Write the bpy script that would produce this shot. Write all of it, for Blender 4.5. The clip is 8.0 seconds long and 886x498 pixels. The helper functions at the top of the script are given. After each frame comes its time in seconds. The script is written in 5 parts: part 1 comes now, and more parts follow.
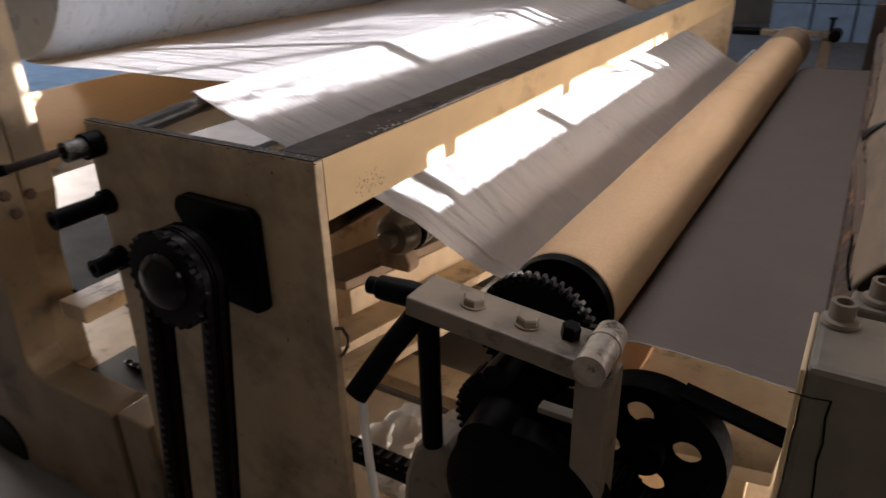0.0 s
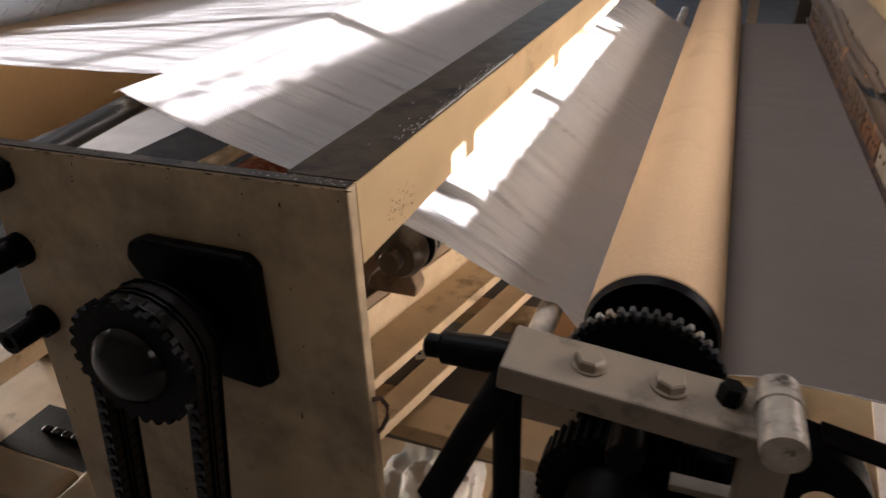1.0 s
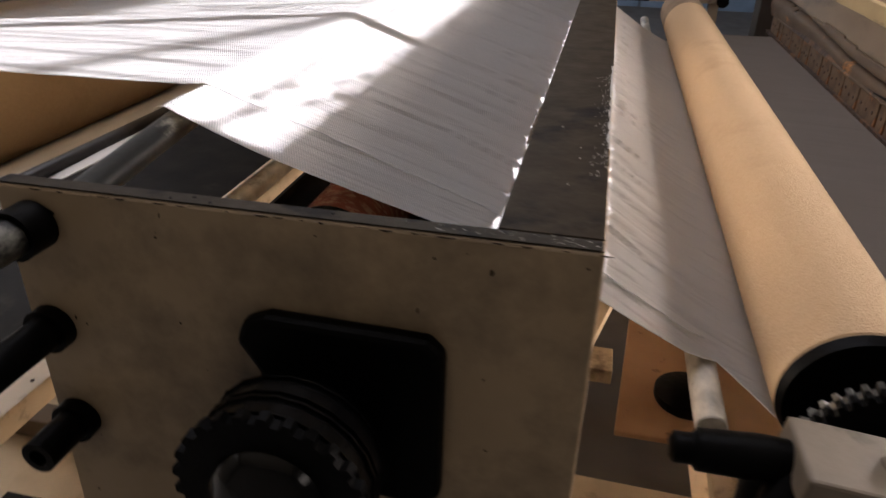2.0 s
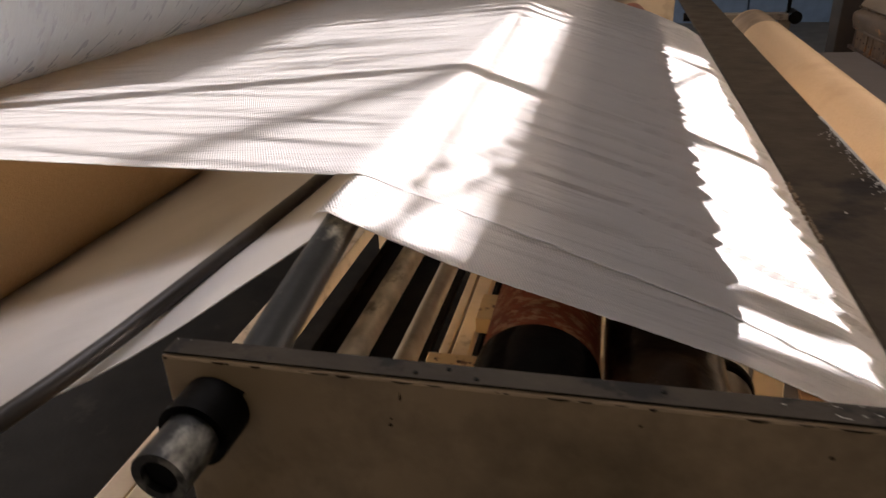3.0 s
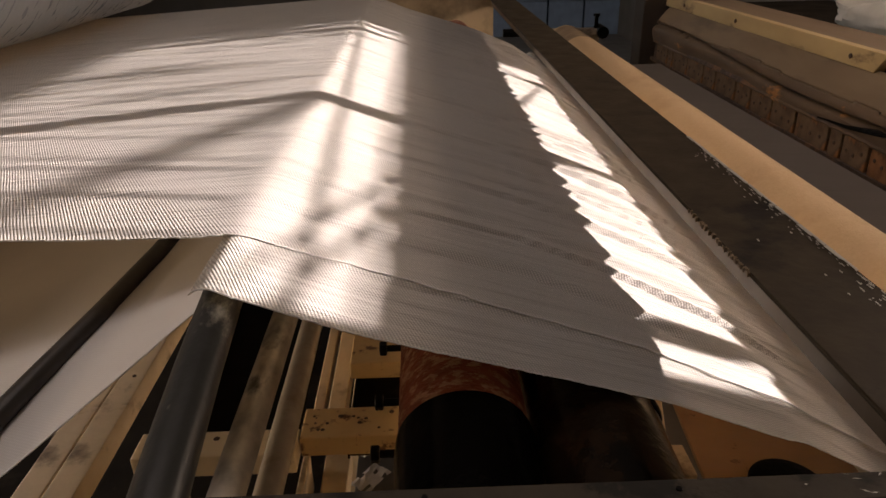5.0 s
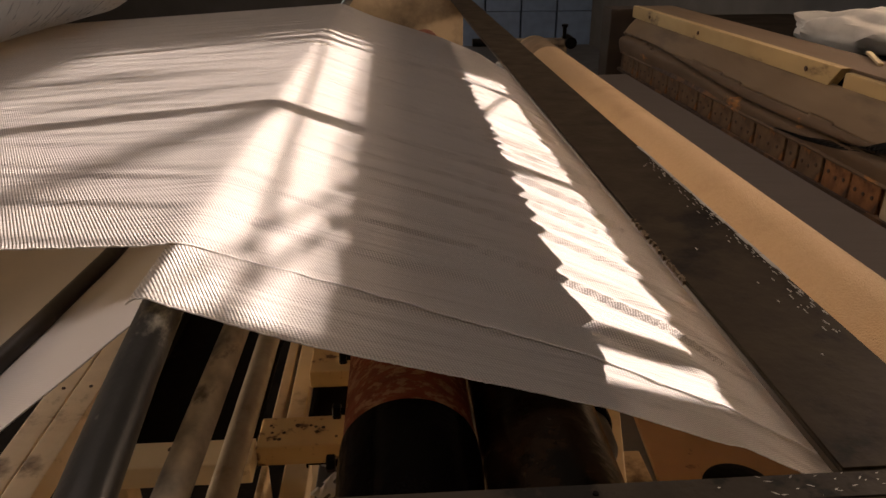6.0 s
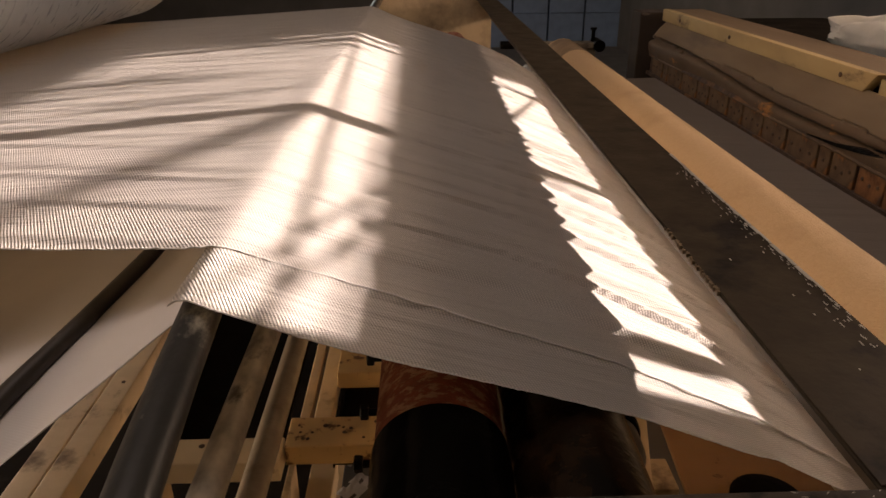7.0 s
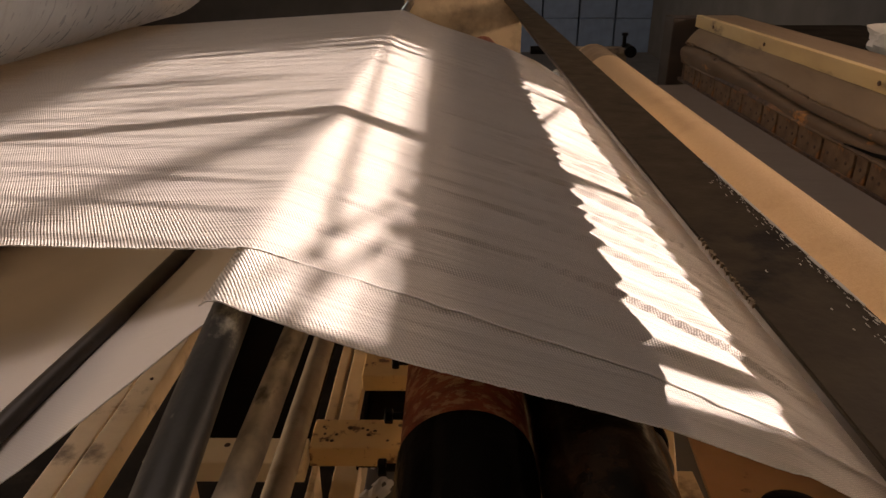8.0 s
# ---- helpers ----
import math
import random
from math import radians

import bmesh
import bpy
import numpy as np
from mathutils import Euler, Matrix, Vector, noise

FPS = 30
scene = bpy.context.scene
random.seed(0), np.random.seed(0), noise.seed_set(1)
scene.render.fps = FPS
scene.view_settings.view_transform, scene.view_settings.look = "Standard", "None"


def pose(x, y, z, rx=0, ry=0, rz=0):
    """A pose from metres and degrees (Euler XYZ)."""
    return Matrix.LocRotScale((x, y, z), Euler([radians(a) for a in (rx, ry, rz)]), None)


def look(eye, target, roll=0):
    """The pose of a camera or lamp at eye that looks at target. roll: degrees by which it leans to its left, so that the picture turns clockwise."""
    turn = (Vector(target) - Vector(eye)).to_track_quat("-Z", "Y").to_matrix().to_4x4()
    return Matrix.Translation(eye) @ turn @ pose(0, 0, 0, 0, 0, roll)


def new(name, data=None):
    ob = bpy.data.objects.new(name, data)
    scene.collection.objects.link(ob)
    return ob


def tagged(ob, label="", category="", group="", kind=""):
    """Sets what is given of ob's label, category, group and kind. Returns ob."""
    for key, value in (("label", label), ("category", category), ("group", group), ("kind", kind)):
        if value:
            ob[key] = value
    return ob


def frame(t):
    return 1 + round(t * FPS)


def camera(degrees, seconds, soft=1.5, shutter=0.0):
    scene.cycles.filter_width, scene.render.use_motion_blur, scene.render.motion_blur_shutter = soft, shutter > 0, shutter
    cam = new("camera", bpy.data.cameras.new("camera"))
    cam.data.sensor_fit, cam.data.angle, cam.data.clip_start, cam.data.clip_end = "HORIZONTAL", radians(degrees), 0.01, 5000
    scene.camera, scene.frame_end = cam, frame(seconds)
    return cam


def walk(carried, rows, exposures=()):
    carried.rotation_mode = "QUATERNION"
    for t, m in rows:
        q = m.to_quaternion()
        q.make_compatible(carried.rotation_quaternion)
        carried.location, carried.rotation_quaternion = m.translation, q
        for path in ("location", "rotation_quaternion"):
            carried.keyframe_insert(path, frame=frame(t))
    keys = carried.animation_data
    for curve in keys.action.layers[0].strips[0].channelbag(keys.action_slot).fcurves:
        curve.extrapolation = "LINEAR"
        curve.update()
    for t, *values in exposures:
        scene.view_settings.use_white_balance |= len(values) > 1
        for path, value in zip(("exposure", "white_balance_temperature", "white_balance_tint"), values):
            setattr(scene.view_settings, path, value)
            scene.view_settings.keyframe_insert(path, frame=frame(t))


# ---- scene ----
cam = camera(64.7, 8.0, soft=1.5, shutter=0.35)
PATH = [
    (0, (0.610, -0.666, 1.285), (-0.344, 0.873, 0.437), -1.6),
    (0.5, (0.457, -0.635, 1.255), (-0.228, 1.036, 0.396), 0.1),
    (1, (0.312, -0.534, 1.258), (-0.352, 1.104, 0.320), -2.1),
    (1.2, (0.272, -0.514, 1.253), (-0.428, 1.077, 0.263), -1.2),
    (2.3, (-0.124, -0.407, 1.225), (-0.412, 1.351, 0.317), 1.2),
    (2.5, (-0.170, -0.373, 1.236), (-0.458, 1.388, 0.332), 0.8),
    (2.7, (-0.197, -0.330, 1.247), (-0.580, 1.422, 0.365), -2.6),
    (3, (-0.243, -0.306, 1.236), (-0.679, 1.441, 0.367), -2.6),
    (3.3, (-0.296, -0.251, 1.236), (-0.479, 1.534, 0.354), -4.8),
    (3.5, (-0.317, -0.233, 1.231), (-0.368, 1.563, 0.353), -3.0),
    (4, (-0.328, -0.225, 1.234), (-0.289, 1.566, 0.345), -1.6),
    (5.3, (-0.308, -0.233, 1.242), (-0.258, 1.584, 0.407), -1.0),
    (5.5, (-0.300, -0.235, 1.243), (-0.236, 1.584, 0.413), -1.2),
    (6, (-0.292, -0.234, 1.242), (-0.175, 1.582, 0.412), -0.2),
    (6.5, (-0.298, -0.234, 1.244), (-0.185, 1.582, 0.414), 0.6),
    (7, (-0.301, -0.237, 1.249), (-0.249, 1.583, 0.421), -0.2),
    (7.5, (-0.302, -0.238, 1.249), (-0.296, 1.584, 0.424), -0.1),
    (8, (-0.305, -0.234, 1.249), (-0.324, 1.591, 0.431), 0.0),
]
walk(cam, [(t, look(eye, target, roll)) for t, eye, target, roll in PATH],
     exposures=[(0, 3.82, 5900, 19), (0.6, 3.95, 5900, 19), (1.1, 3.98, 5950, 19), (2.5, 3.95, 5950, 18), (3.0, 3.8, 6400, 20), (3.5, 3.4, 6600, 20), (5.5, 2.95, 7600, 25), (8, 3.05, 8100, 28)])

# ---- light ----
SUN_DIR = Vector((1.0, 0.15, 0.21)).normalized()      # towards the sun
world = bpy.data.worlds.new("world")
scene.world = world
world.use_nodes = True
wn = world.node_tree.nodes
sky = wn.new("ShaderNodeTexSky")
sky.sky_type = 'NISHITA'
sky.sun_disc = False
sky.sun_elevation = math.asin(SUN_DIR.z)
sky.sun_rotation = math.atan2(SUN_DIR.x, SUN_DIR.y)
world.node_tree.links.new(sky.outputs[0], wn["Background"].inputs[0])
wn["Background"].inputs[1].default_value = 0.05

sun = new("sun", bpy.data.lights.new("sun", 'SUN'))
sun.data.energy = 2.9
sun.data.angle = radians(0.34)
sun.data.color = (1.0, 0.985, 0.96)
sun.rotation_euler = SUN_DIR.to_track_quat('Z', 'Y').to_euler()


def area_lamp(name, centre, facing, sx, sy, watts, colour):
    """An area lamp in an opening; all but the east one are added fill."""
    lamp = bpy.data.lights.new(name, 'AREA')
    lamp.shape, lamp.size, lamp.size_y, lamp.energy, lamp.color = 'RECTANGLE', sx, sy, watts, colour
    ob = new(name, lamp)
    ob.matrix_world = look(centre, Vector(centre) + Vector(facing))
    return ob


area_lamp("daylight_window_east", (1.97, 1.33, 1.45), (-1, 0, -0.2), 1.45, 0.3, 3.4, (1.0, 0.87, 0.72))
# From here on, added fill lamps with no known source behind them.
area_lamp("fill_lamp_southeast", (1.99, -0.75, 2.05), (-1, 0.2, -0.3), 1.1, 0.62, 0.3, (1.0, 0.88, 0.72))
area_lamp("fill_lamp_low_east", (1.99, 0.65, 0.55), (-1, 0, 0), 1.1, 0.6, 4.2, (1.0, 0.82, 0.6))
area_lamp("fill_lamp_west", (-4.4, 2.3, 2.4), (1, 0, -0.25), 3.8, 1.5, 5, (0.97, 0.97, 0.95))
area_lamp("fill_lamp_low_west", (-4.45, 1.1, 0.75), (1, 0, 0), 1.6, 1.1, 17.0, (1.0, 0.83, 0.6))
area_lamp("fill_lamp_overhead", (-0.8, 0.9, 3.59), (0, 0, -1), 2.4, 1.15, 2.5, (1.0, 0.91, 0.8))
area_lamp("fill_lamp_north", (-1.95, 9.35, 2.0), (0, -1, -0.1), 1.4, 2.1, 0.6, (0.55, 0.78, 1.0))


# ---- materials ----
def material(name, colour, rough=0.6, metal=0.0, dark=None, grain=30.0, grain_amt=0.25, stain=None, stain_scale=4.0,
             stain_cut=(0.55, 0.7), bump=0.15, bump_scale=120.0, spec=0.5, stretch=(1, 1, 1)):
    """Painted, bare or dirty surface: base colour with fine grain, larger stains and a fine relief, in object space."""
    m = bpy.data.materials.new(name)
    m.use_nodes = True
    nt = m.node_tree
    n, l = nt.nodes, nt.links
    b = n["Principled BSDF"]
    b.inputs["Roughness"].default_value = rough
    b.inputs["Metallic"].default_value = metal
    b.inputs["Specular IOR Level"].default_value = spec
    tc = n.new("ShaderNodeTexCoord")
    mp = n.new("ShaderNodeMapping")
    mp.inputs["Scale"].default_value = stretch
    l.new(tc.outputs["Object"], mp.inputs[0])
    fine = n.new("ShaderNodeTexNoise")
    fine.inputs["Scale"].default_value = grain
    fine.inputs["Detail"].default_value = 6
    l.new(mp.outputs[0], fine.inputs[0])
    dark = dark or tuple(c * 0.6 for c in colour)
    mix = n.new("ShaderNodeMix")
    mix.data_type = 'RGBA'
    mix.inputs["A"].default_value = (*colour, 1)
    mix.inputs["B"].default_value = (*dark, 1)
    ramp = n.new("ShaderNodeMapRange")
    ramp.inputs["From Min"].default_value, ramp.inputs["From Max"].default_value = 0.35, 0.75
    ramp.inputs["To Max"].default_value = grain_amt
    l.new(fine.outputs[0], ramp.inputs[0])
    l.new(ramp.outputs[0], mix.inputs["Factor"])
    out = mix.outputs["Result"]
    if stain:
        big = n.new("ShaderNodeTexNoise")
        big.inputs["Scale"].default_value = stain_scale
        big.inputs["Detail"].default_value = 8
        big.inputs["Roughness"].default_value = 0.65
        l.new(mp.outputs[0], big.inputs[0])
        cut = n.new("ShaderNodeMapRange")
        cut.inputs["From Min"].default_value, cut.inputs["From Max"].default_value = stain_cut
        l.new(big.outputs[0], cut.inputs[0])
        mix2 = n.new("ShaderNodeMix")
        mix2.data_type = 'RGBA'
        l.new(cut.outputs[0], mix2.inputs["Factor"])
        l.new(out, mix2.inputs["A"])
        mix2.inputs["B"].default_value = (*stain, 1)
        out = mix2.outputs["Result"]
    l.new(out, b.inputs["Base Color"])
    rr = n.new("ShaderNodeMapRange")
    rr.inputs["To Min"].default_value, rr.inputs["To Max"].default_value = max(rough - 0.12, 0.05), min(rough + 0.12, 1)
    l.new(fine.outputs[0], rr.inputs[0])
    l.new(rr.outputs[0], b.inputs["Roughness"])
    if bump:
        rel = n.new("ShaderNodeTexNoise")
        rel.inputs["Scale"].default_value = bump_scale
        rel.inputs["Detail"].default_value = 4
        l.new(mp.outputs[0], rel.inputs[0])
        bp = n.new("ShaderNodeBump")
        bp.inputs["Strength"].default_value = bump
        bp.inputs["Distance"].default_value = 0.003
        l.new(rel.outputs[0], bp.inputs["Height"])
        l.new(bp.outputs[0], b.inputs["Normal"])
    return m


def cloth_material(name, colour, weave=520.0, through_amt=0.3, wrinkle=0.011, gap=0.74, relief=0.9):
    """White twill: fine diagonal rib, some light passes through."""
    m = bpy.data.materials.new(name)
    m.use_nodes = True
    nt = m.node_tree
    n, l = nt.nodes, nt.links
    out = n["Material Output"]
    n.remove(n["Principled BSDF"])
    tc = n.new("ShaderNodeTexCoord")
    mp = n.new("ShaderNodeMapping")
    mp.inputs["Rotation"].default_value = (0, 0, radians(-28))
    l.new(tc.outputs["UV"], mp.inputs[0])
    rib = n.new("ShaderNodeTexWave")
    rib.inputs["Scale"].default_value = weave / 4.6
    rib.inputs["Distortion"].default_value = 0.6
    rib.inputs["Detail"].default_value = 1
    l.new(mp.outputs[0], rib.inputs[0])
    mp2 = n.new("ShaderNodeMapping")
    mp2.inputs["Rotation"].default_value = (0, 0, radians(58))
    l.new(tc.outputs["UV"], mp2.inputs[0])
    weft = n.new("ShaderNodeTexWave")
    weft.inputs["Scale"].default_value = weave / 3.6
    weft.inputs["Distortion"].default_value = 0.5
    l.new(mp2.outputs[0], weft.inputs[0])
    knot = n.new("ShaderNodeMath")
    knot.operation = 'MULTIPLY_ADD'
    l.new(rib.outputs["Fac"], knot.inputs[0])
    l.new(weft.outputs["Fac"], knot.inputs[1])
    half = n.new("ShaderNodeMath")
    half.operation = 'MULTIPLY'
    half.inputs[1].default_value = 0.35
    l.new(rib.outputs["Fac"], half.inputs[0])
    l.new(half.outputs[0], knot.inputs[2])
    slub = n.new("ShaderNodeTexNoise")
    slub.inputs["Scale"].default_value = 9
    slub.inputs["Detail"].default_value = 5
    l.new(tc.outputs["UV"], slub.inputs[0])
    mix = n.new("ShaderNodeMix")
    mix.data_type = 'RGBA'
    mix.inputs["A"].default_value = (*(c * gap for c in colour), 1)
    mix.inputs["B"].default_value = (*colour, 1)
    l.new(knot.outputs[0], mix.inputs["Factor"])
    tint = n.new("ShaderNodeMix")
    tint.data_type = 'RGBA'
    tint.blend_type = 'MULTIPLY'
    tint.inputs["Factor"].default_value = 1
    l.new(mix.outputs["Result"], tint.inputs["A"])
    vr = n.new("ShaderNodeMapRange")
    vr.inputs["To Min"].default_value, vr.inputs["To Max"].default_value = 0.9, 1.05
    l.new(slub.outputs[0], vr.inputs[0])
    l.new(vr.outputs[0], tint.inputs["B"])
    wm = n.new("ShaderNodeMapping")
    wm.inputs["Scale"].default_value = (1.8, 20, 1)
    wm.inputs["Rotation"].default_value = (0, 0, radians(-4))
    l.new(tc.outputs["UV"], wm.inputs[0])
    wr = n.new("ShaderNodeTexNoise")
    wr.inputs["Scale"].default_value = 1.0
    wr.inputs["Detail"].default_value = 5
    wr.inputs["Roughness"].default_value = 0.55
    l.new(wm.outputs[0], wr.inputs[0])
    b0 = n.new("ShaderNodeBump")
    b0.inputs["Strength"].default_value = 0.8
    b0.inputs["Distance"].default_value = wrinkle
    l.new(wr.outputs[0], b0.inputs["Height"])
    bp = n.new("ShaderNodeBump")
    bp.inputs["Strength"].default_value = relief
    bp.inputs["Distance"].default_value = 0.0022
    l.new(knot.outputs[0], bp.inputs["Height"])
    l.new(b0.outputs[0], bp.inputs["Normal"])
    di = n.new("ShaderNodeBsdfDiffuse")
    tr = n.new("ShaderNodeBsdfTranslucent")
    l.new(tint.outputs["Result"], di.inputs[0])
    warm = n.new("ShaderNodeMix")
    warm.data_type = 'RGBA'
    warm.blend_type = 'MULTIPLY'
    warm.inputs["Factor"].default_value = 1
    warm.inputs["B"].default_value = (1.0, 0.9, 0.74, 1)
    l.new(tint.outputs["Result"], warm.inputs["A"])
    l.new(warm.outputs["Result"], tr.inputs[0])
    l.new(bp.outputs[0], di.inputs["Normal"])
    l.new(b0.outputs[0], tr.inputs["Normal"])
    sh = n.new("ShaderNodeMixShader")
    sh.inputs[0].default_value = through_amt
    l.new(di.outputs[0], sh.inputs[1])
    l.new(tr.outputs[0], sh.inputs[2])
    l.new(sh.outputs[0], out.inputs[0])
    return m


CREAM = material("cream_paint", (0.62, 0.47, 0.27), 0.5, 0, (0.5, 0.36, 0.2), 14, 0.4, (0.2, 0.13, 0.07), 5.5, (0.63, 0.74), 0.12, 60)
PLATE = material("stained_cream_paint", (0.48, 0.365, 0.225), 0.5, 0, (0.33, 0.245, 0.145), 9, 0.6, (0.07, 0.05, 0.035), 5.0, (0.47, 0.74), 0.2, 60)
CREAM_FLOOR = material("cream_paint_worn", (0.66, 0.52, 0.34), 0.6, 0, (0.42, 0.3, 0.18), 18, 0.5, (0.16, 0.11, 0.07), 9, (0.58, 0.72), 0.2, 70)
GREY_PAINT = material("grey_cream_paint", (0.21, 0.17, 0.12), 0.45, 0, (0.15, 0.12, 0.085), 20, 0.6, (0.06, 0.045, 0.03), 14, (0.57, 0.7), 0.15, 80)
YELLOW = material("stained_yellow_cream_paint", (0.46, 0.33, 0.15), 0.5, 0, (0.3, 0.2, 0.09), 10, 0.7, (0.09, 0.05, 0.022), 13, (0.56, 0.68), 0.15, 60, stretch=(1, 0.4, 1))
# Grimy post paint, darkened for shade; its lit side is a CREAM skin.
POST_PAINT = material("grimy_shaded_post_paint", (0.17, 0.145, 0.105), 0.5, 0, (0.1, 0.085, 0.06), 14, 0.7, (0.04, 0.032, 0.024), 9, (0.58, 0.72), 0.2, 70)
# Grimy cream paint, darkened in colour because less light falls on this side.
FRAME_PAINT = material("grimy_shaded_cream_paint", (0.25, 0.185, 0.105), 0.55, 0, (0.15, 0.108, 0.062), 8, 0.7, (0.06, 0.042, 0.026), 5, (0.52, 0.7), 0.2, 60)
TOP_STEEL = material("worn_dark_steel", (0.045, 0.033, 0.02), 0.55, 0.0, (0.028, 0.02, 0.013), 25, 0.8, (0.012, 0.009, 0.007), 11, (0.55, 0.64), 0.2, 90, 0.1)
PLATE_TOP = material("oil_brown_plate_edge", (0.044, 0.035, 0.024), 0.6, 0.0, (0.022, 0.017, 0.012), 30, 0.8, (0.012, 0.01, 0.008), 26, (0.56, 0.62), 0.3, 90, 0.15)
BARE = material("bare_metal_scratch", (0.5, 0.47, 0.42), 0.4, 0.15, (0.3, 0.28, 0.25), 60, 0.5)
GALV = material("galvanised_steel", (0.7, 0.65, 0.55), 0.45, 0.25, (0.2, 0.19, 0.165), 40, 0.9, (0.16, 0.14, 0.115), 26, (0.56, 0.68), 0.25, 90, stretch=(1, 0.6, 1))
SHAFT = material("dark_patched_shaft_steel", (0.02, 0.021, 0.02), 0.35, 0.1, (0.008, 0.008, 0.008), 40, 0.9, (0.34, 0.33, 0.28), 14, (0.56, 0.68), 0.2, 90, 0.35, stretch=(1, 0.5, 1))
DULL = material("dull_steel", (0.40, 0.36, 0.30), 0.42, 0.45, (0.24, 0.2, 0.16), 30, 0.7, (0.15, 0.11, 0.07), 12, (0.6, 0.75), 0.1, 60)
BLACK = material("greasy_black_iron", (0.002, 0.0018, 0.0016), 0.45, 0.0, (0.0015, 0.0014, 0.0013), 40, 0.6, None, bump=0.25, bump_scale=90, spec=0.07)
POLISHED = material("polished_greasy_black", (0.004, 0.0037, 0.0034), 0.14, 0.0, (0.002, 0.002, 0.002), 40, 0.6, None, bump=0.05, spec=0.28)
TOOTH = material("polished_gear_tooth", (0.09, 0.087, 0.083), 0.35, 0.8, (0.15, 0.14, 0.13), 80, 0.6)
RUBBER = material("black_tarred_wrap", (0.0018, 0.0015, 0.0013), 0.2, 0.0, (0.0015, 0.0012, 0.001), 25, 0.5, (0.01, 0.007, 0.0045), 16, (0.6, 0.72), 0.45, 45, 0.03)
TAR = material("glossy_brown_tar", (0.016, 0.008, 0.0035), 0.2, 0.0, (0.005, 0.003, 0.0018), 18, 0.9, (0.0025, 0.002, 0.0016), 24, (0.5, 0.62), 0.5, 50, 0.12)
TAN_SHEET = material("tan_stained_sheet", (0.42, 0.24, 0.12), 0.55, 0, (0.3, 0.16, 0.08), 10, 0.6, (0.1, 0.05, 0.03), 20, (0.62, 0.7), 0.15, 60)
# Cream paint lightened to carry the sunlight on the cross plate.
SUNLIT_CREAM = material("sunlit_cream_paint", (0.8, 0.7, 0.52), 0.45, 0, (0.68, 0.57, 0.4), 14, 0.4, (0.3, 0.2, 0.1), 16, (0.68, 0.76), 0.12, 60)
SPOTTED = material("oil_spotted_cream_paint", (0.56, 0.4, 0.2), 0.5, 0, (0.42, 0.28, 0.13), 20, 0.5, (0.12, 0.06, 0.03), 38, (0.56, 0.63), 0.15, 60)
RED = material("red_brown_roller_cover", (0.34, 0.075, 0.035), 0.6, 0, (0.17, 0.04, 0.022), 45, 0.8, (0.5, 0.27, 0.17), 75, (0.50, 0.57), 0.8, 120, stretch=(1, 1.6, 1))
TAN = material("tan_rubber_roller", (0.56, 0.385, 0.215), 0.85, 0, (0.48, 0.325, 0.175), 160, 0.5, (0.44, 0.29, 0.155), 7, (0.55, 0.85), 0.6, 380)
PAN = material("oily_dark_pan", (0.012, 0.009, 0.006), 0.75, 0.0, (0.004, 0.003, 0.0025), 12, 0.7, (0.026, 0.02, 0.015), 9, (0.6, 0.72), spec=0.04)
RUST = material("rusty_scaled_steel", (0.085, 0.052, 0.033), 0.75, 0.1, (0.03, 0.02, 0.016), 35, 0.9, (0.25, 0.12, 0.05), 9, (0.52, 0.66), 0.7, 60)
RUST_ORANGE = material("orange_rusted_plate", (0.28, 0.125, 0.045), 0.75, 0.1, (0.10, 0.04, 0.02), 40, 0.9, (0.05, 0.03, 0.02), 14, (0.56, 0.68), 0.6, 70)
GRIME = material("grimy_hide_cover", (0.185, 0.126, 0.07), 0.7, 0, (0.13, 0.085, 0.045), 9, 0.7, (0.04, 0.028, 0.018), 5, (0.48, 0.7), 0.25, 40, stretch=(1, 0.3, 1.4))
WOOD = material("brown_plank", (0.14, 0.09, 0.05), 0.6, 0, (0.12, 0.08, 0.045), 20, 0.6, None, bump=0.2, stretch=(1, 0.15, 1))
# Plaster darkened in colour to cut bounce and stand in for unlit walls.
DIMMED_WALL = material("dimmed_plaster_wall", (0.07, 0.065, 0.06), 0.9, 0, (0.04, 0.04, 0.035), 4, 0.5)
DARK_STEEL = material("dark_brown_steel_bar", (0.022, 0.017, 0.013), 0.42, 0.1, (0.012, 0.01, 0.008), 30, 0.7, (0.06, 0.05, 0.04), 14, (0.58, 0.72), 0.12, 60)
FLOOR = material("worn_concrete", (0.16, 0.15, 0.14), 0.75, 0, (0.10, 0.094, 0.086), 7, 0.5, (0.1, 0.09, 0.08), 2, (0.55, 0.75), 0.3, 40)
PLASTER = material("grey_plaster_wall", (0.33, 0.31, 0.28), 0.85, 0, (0.25, 0.23, 0.2), 5, 0.5, (0.17, 0.15, 0.12), 1.3, (0.6, 0.8), 0.25, 30)
CEIL = material("ceiling_paint", (0.26, 0.25, 0.23), 0.9, 0, None, 6, 0.4)
CARTON = material("blue_grey_carton", (0.1, 0.15, 0.23), 0.7, 0, (0.06, 0.09, 0.14), 10, 0.5)
PLASTIC = material("white_plastic_bag", (0.75, 0.74, 0.72), 0.3, 0, (0.6, 0.58, 0.55), 30, 0.4, None, bump=0.1)
WRAP = material("grey_film_wrapped_cloth", (0.3, 0.335, 0.38), 0.3, 0, (0.24, 0.27, 0.31), 18, 0.5, (0.19, 0.21, 0.245), 7, (0.55, 0.7), 0.12, 50, stretch=(1, 3, 1))
CLOTH = cloth_material("white_twill", (0.78, 0.755, 0.72), 520, 0.5, 0.028, 0.72, 0.65)
CLOTH_B = cloth_material("white_twill_back", (0.74, 0.71, 0.68), 520, 0.2, 0.002, 0.9, 0.12)
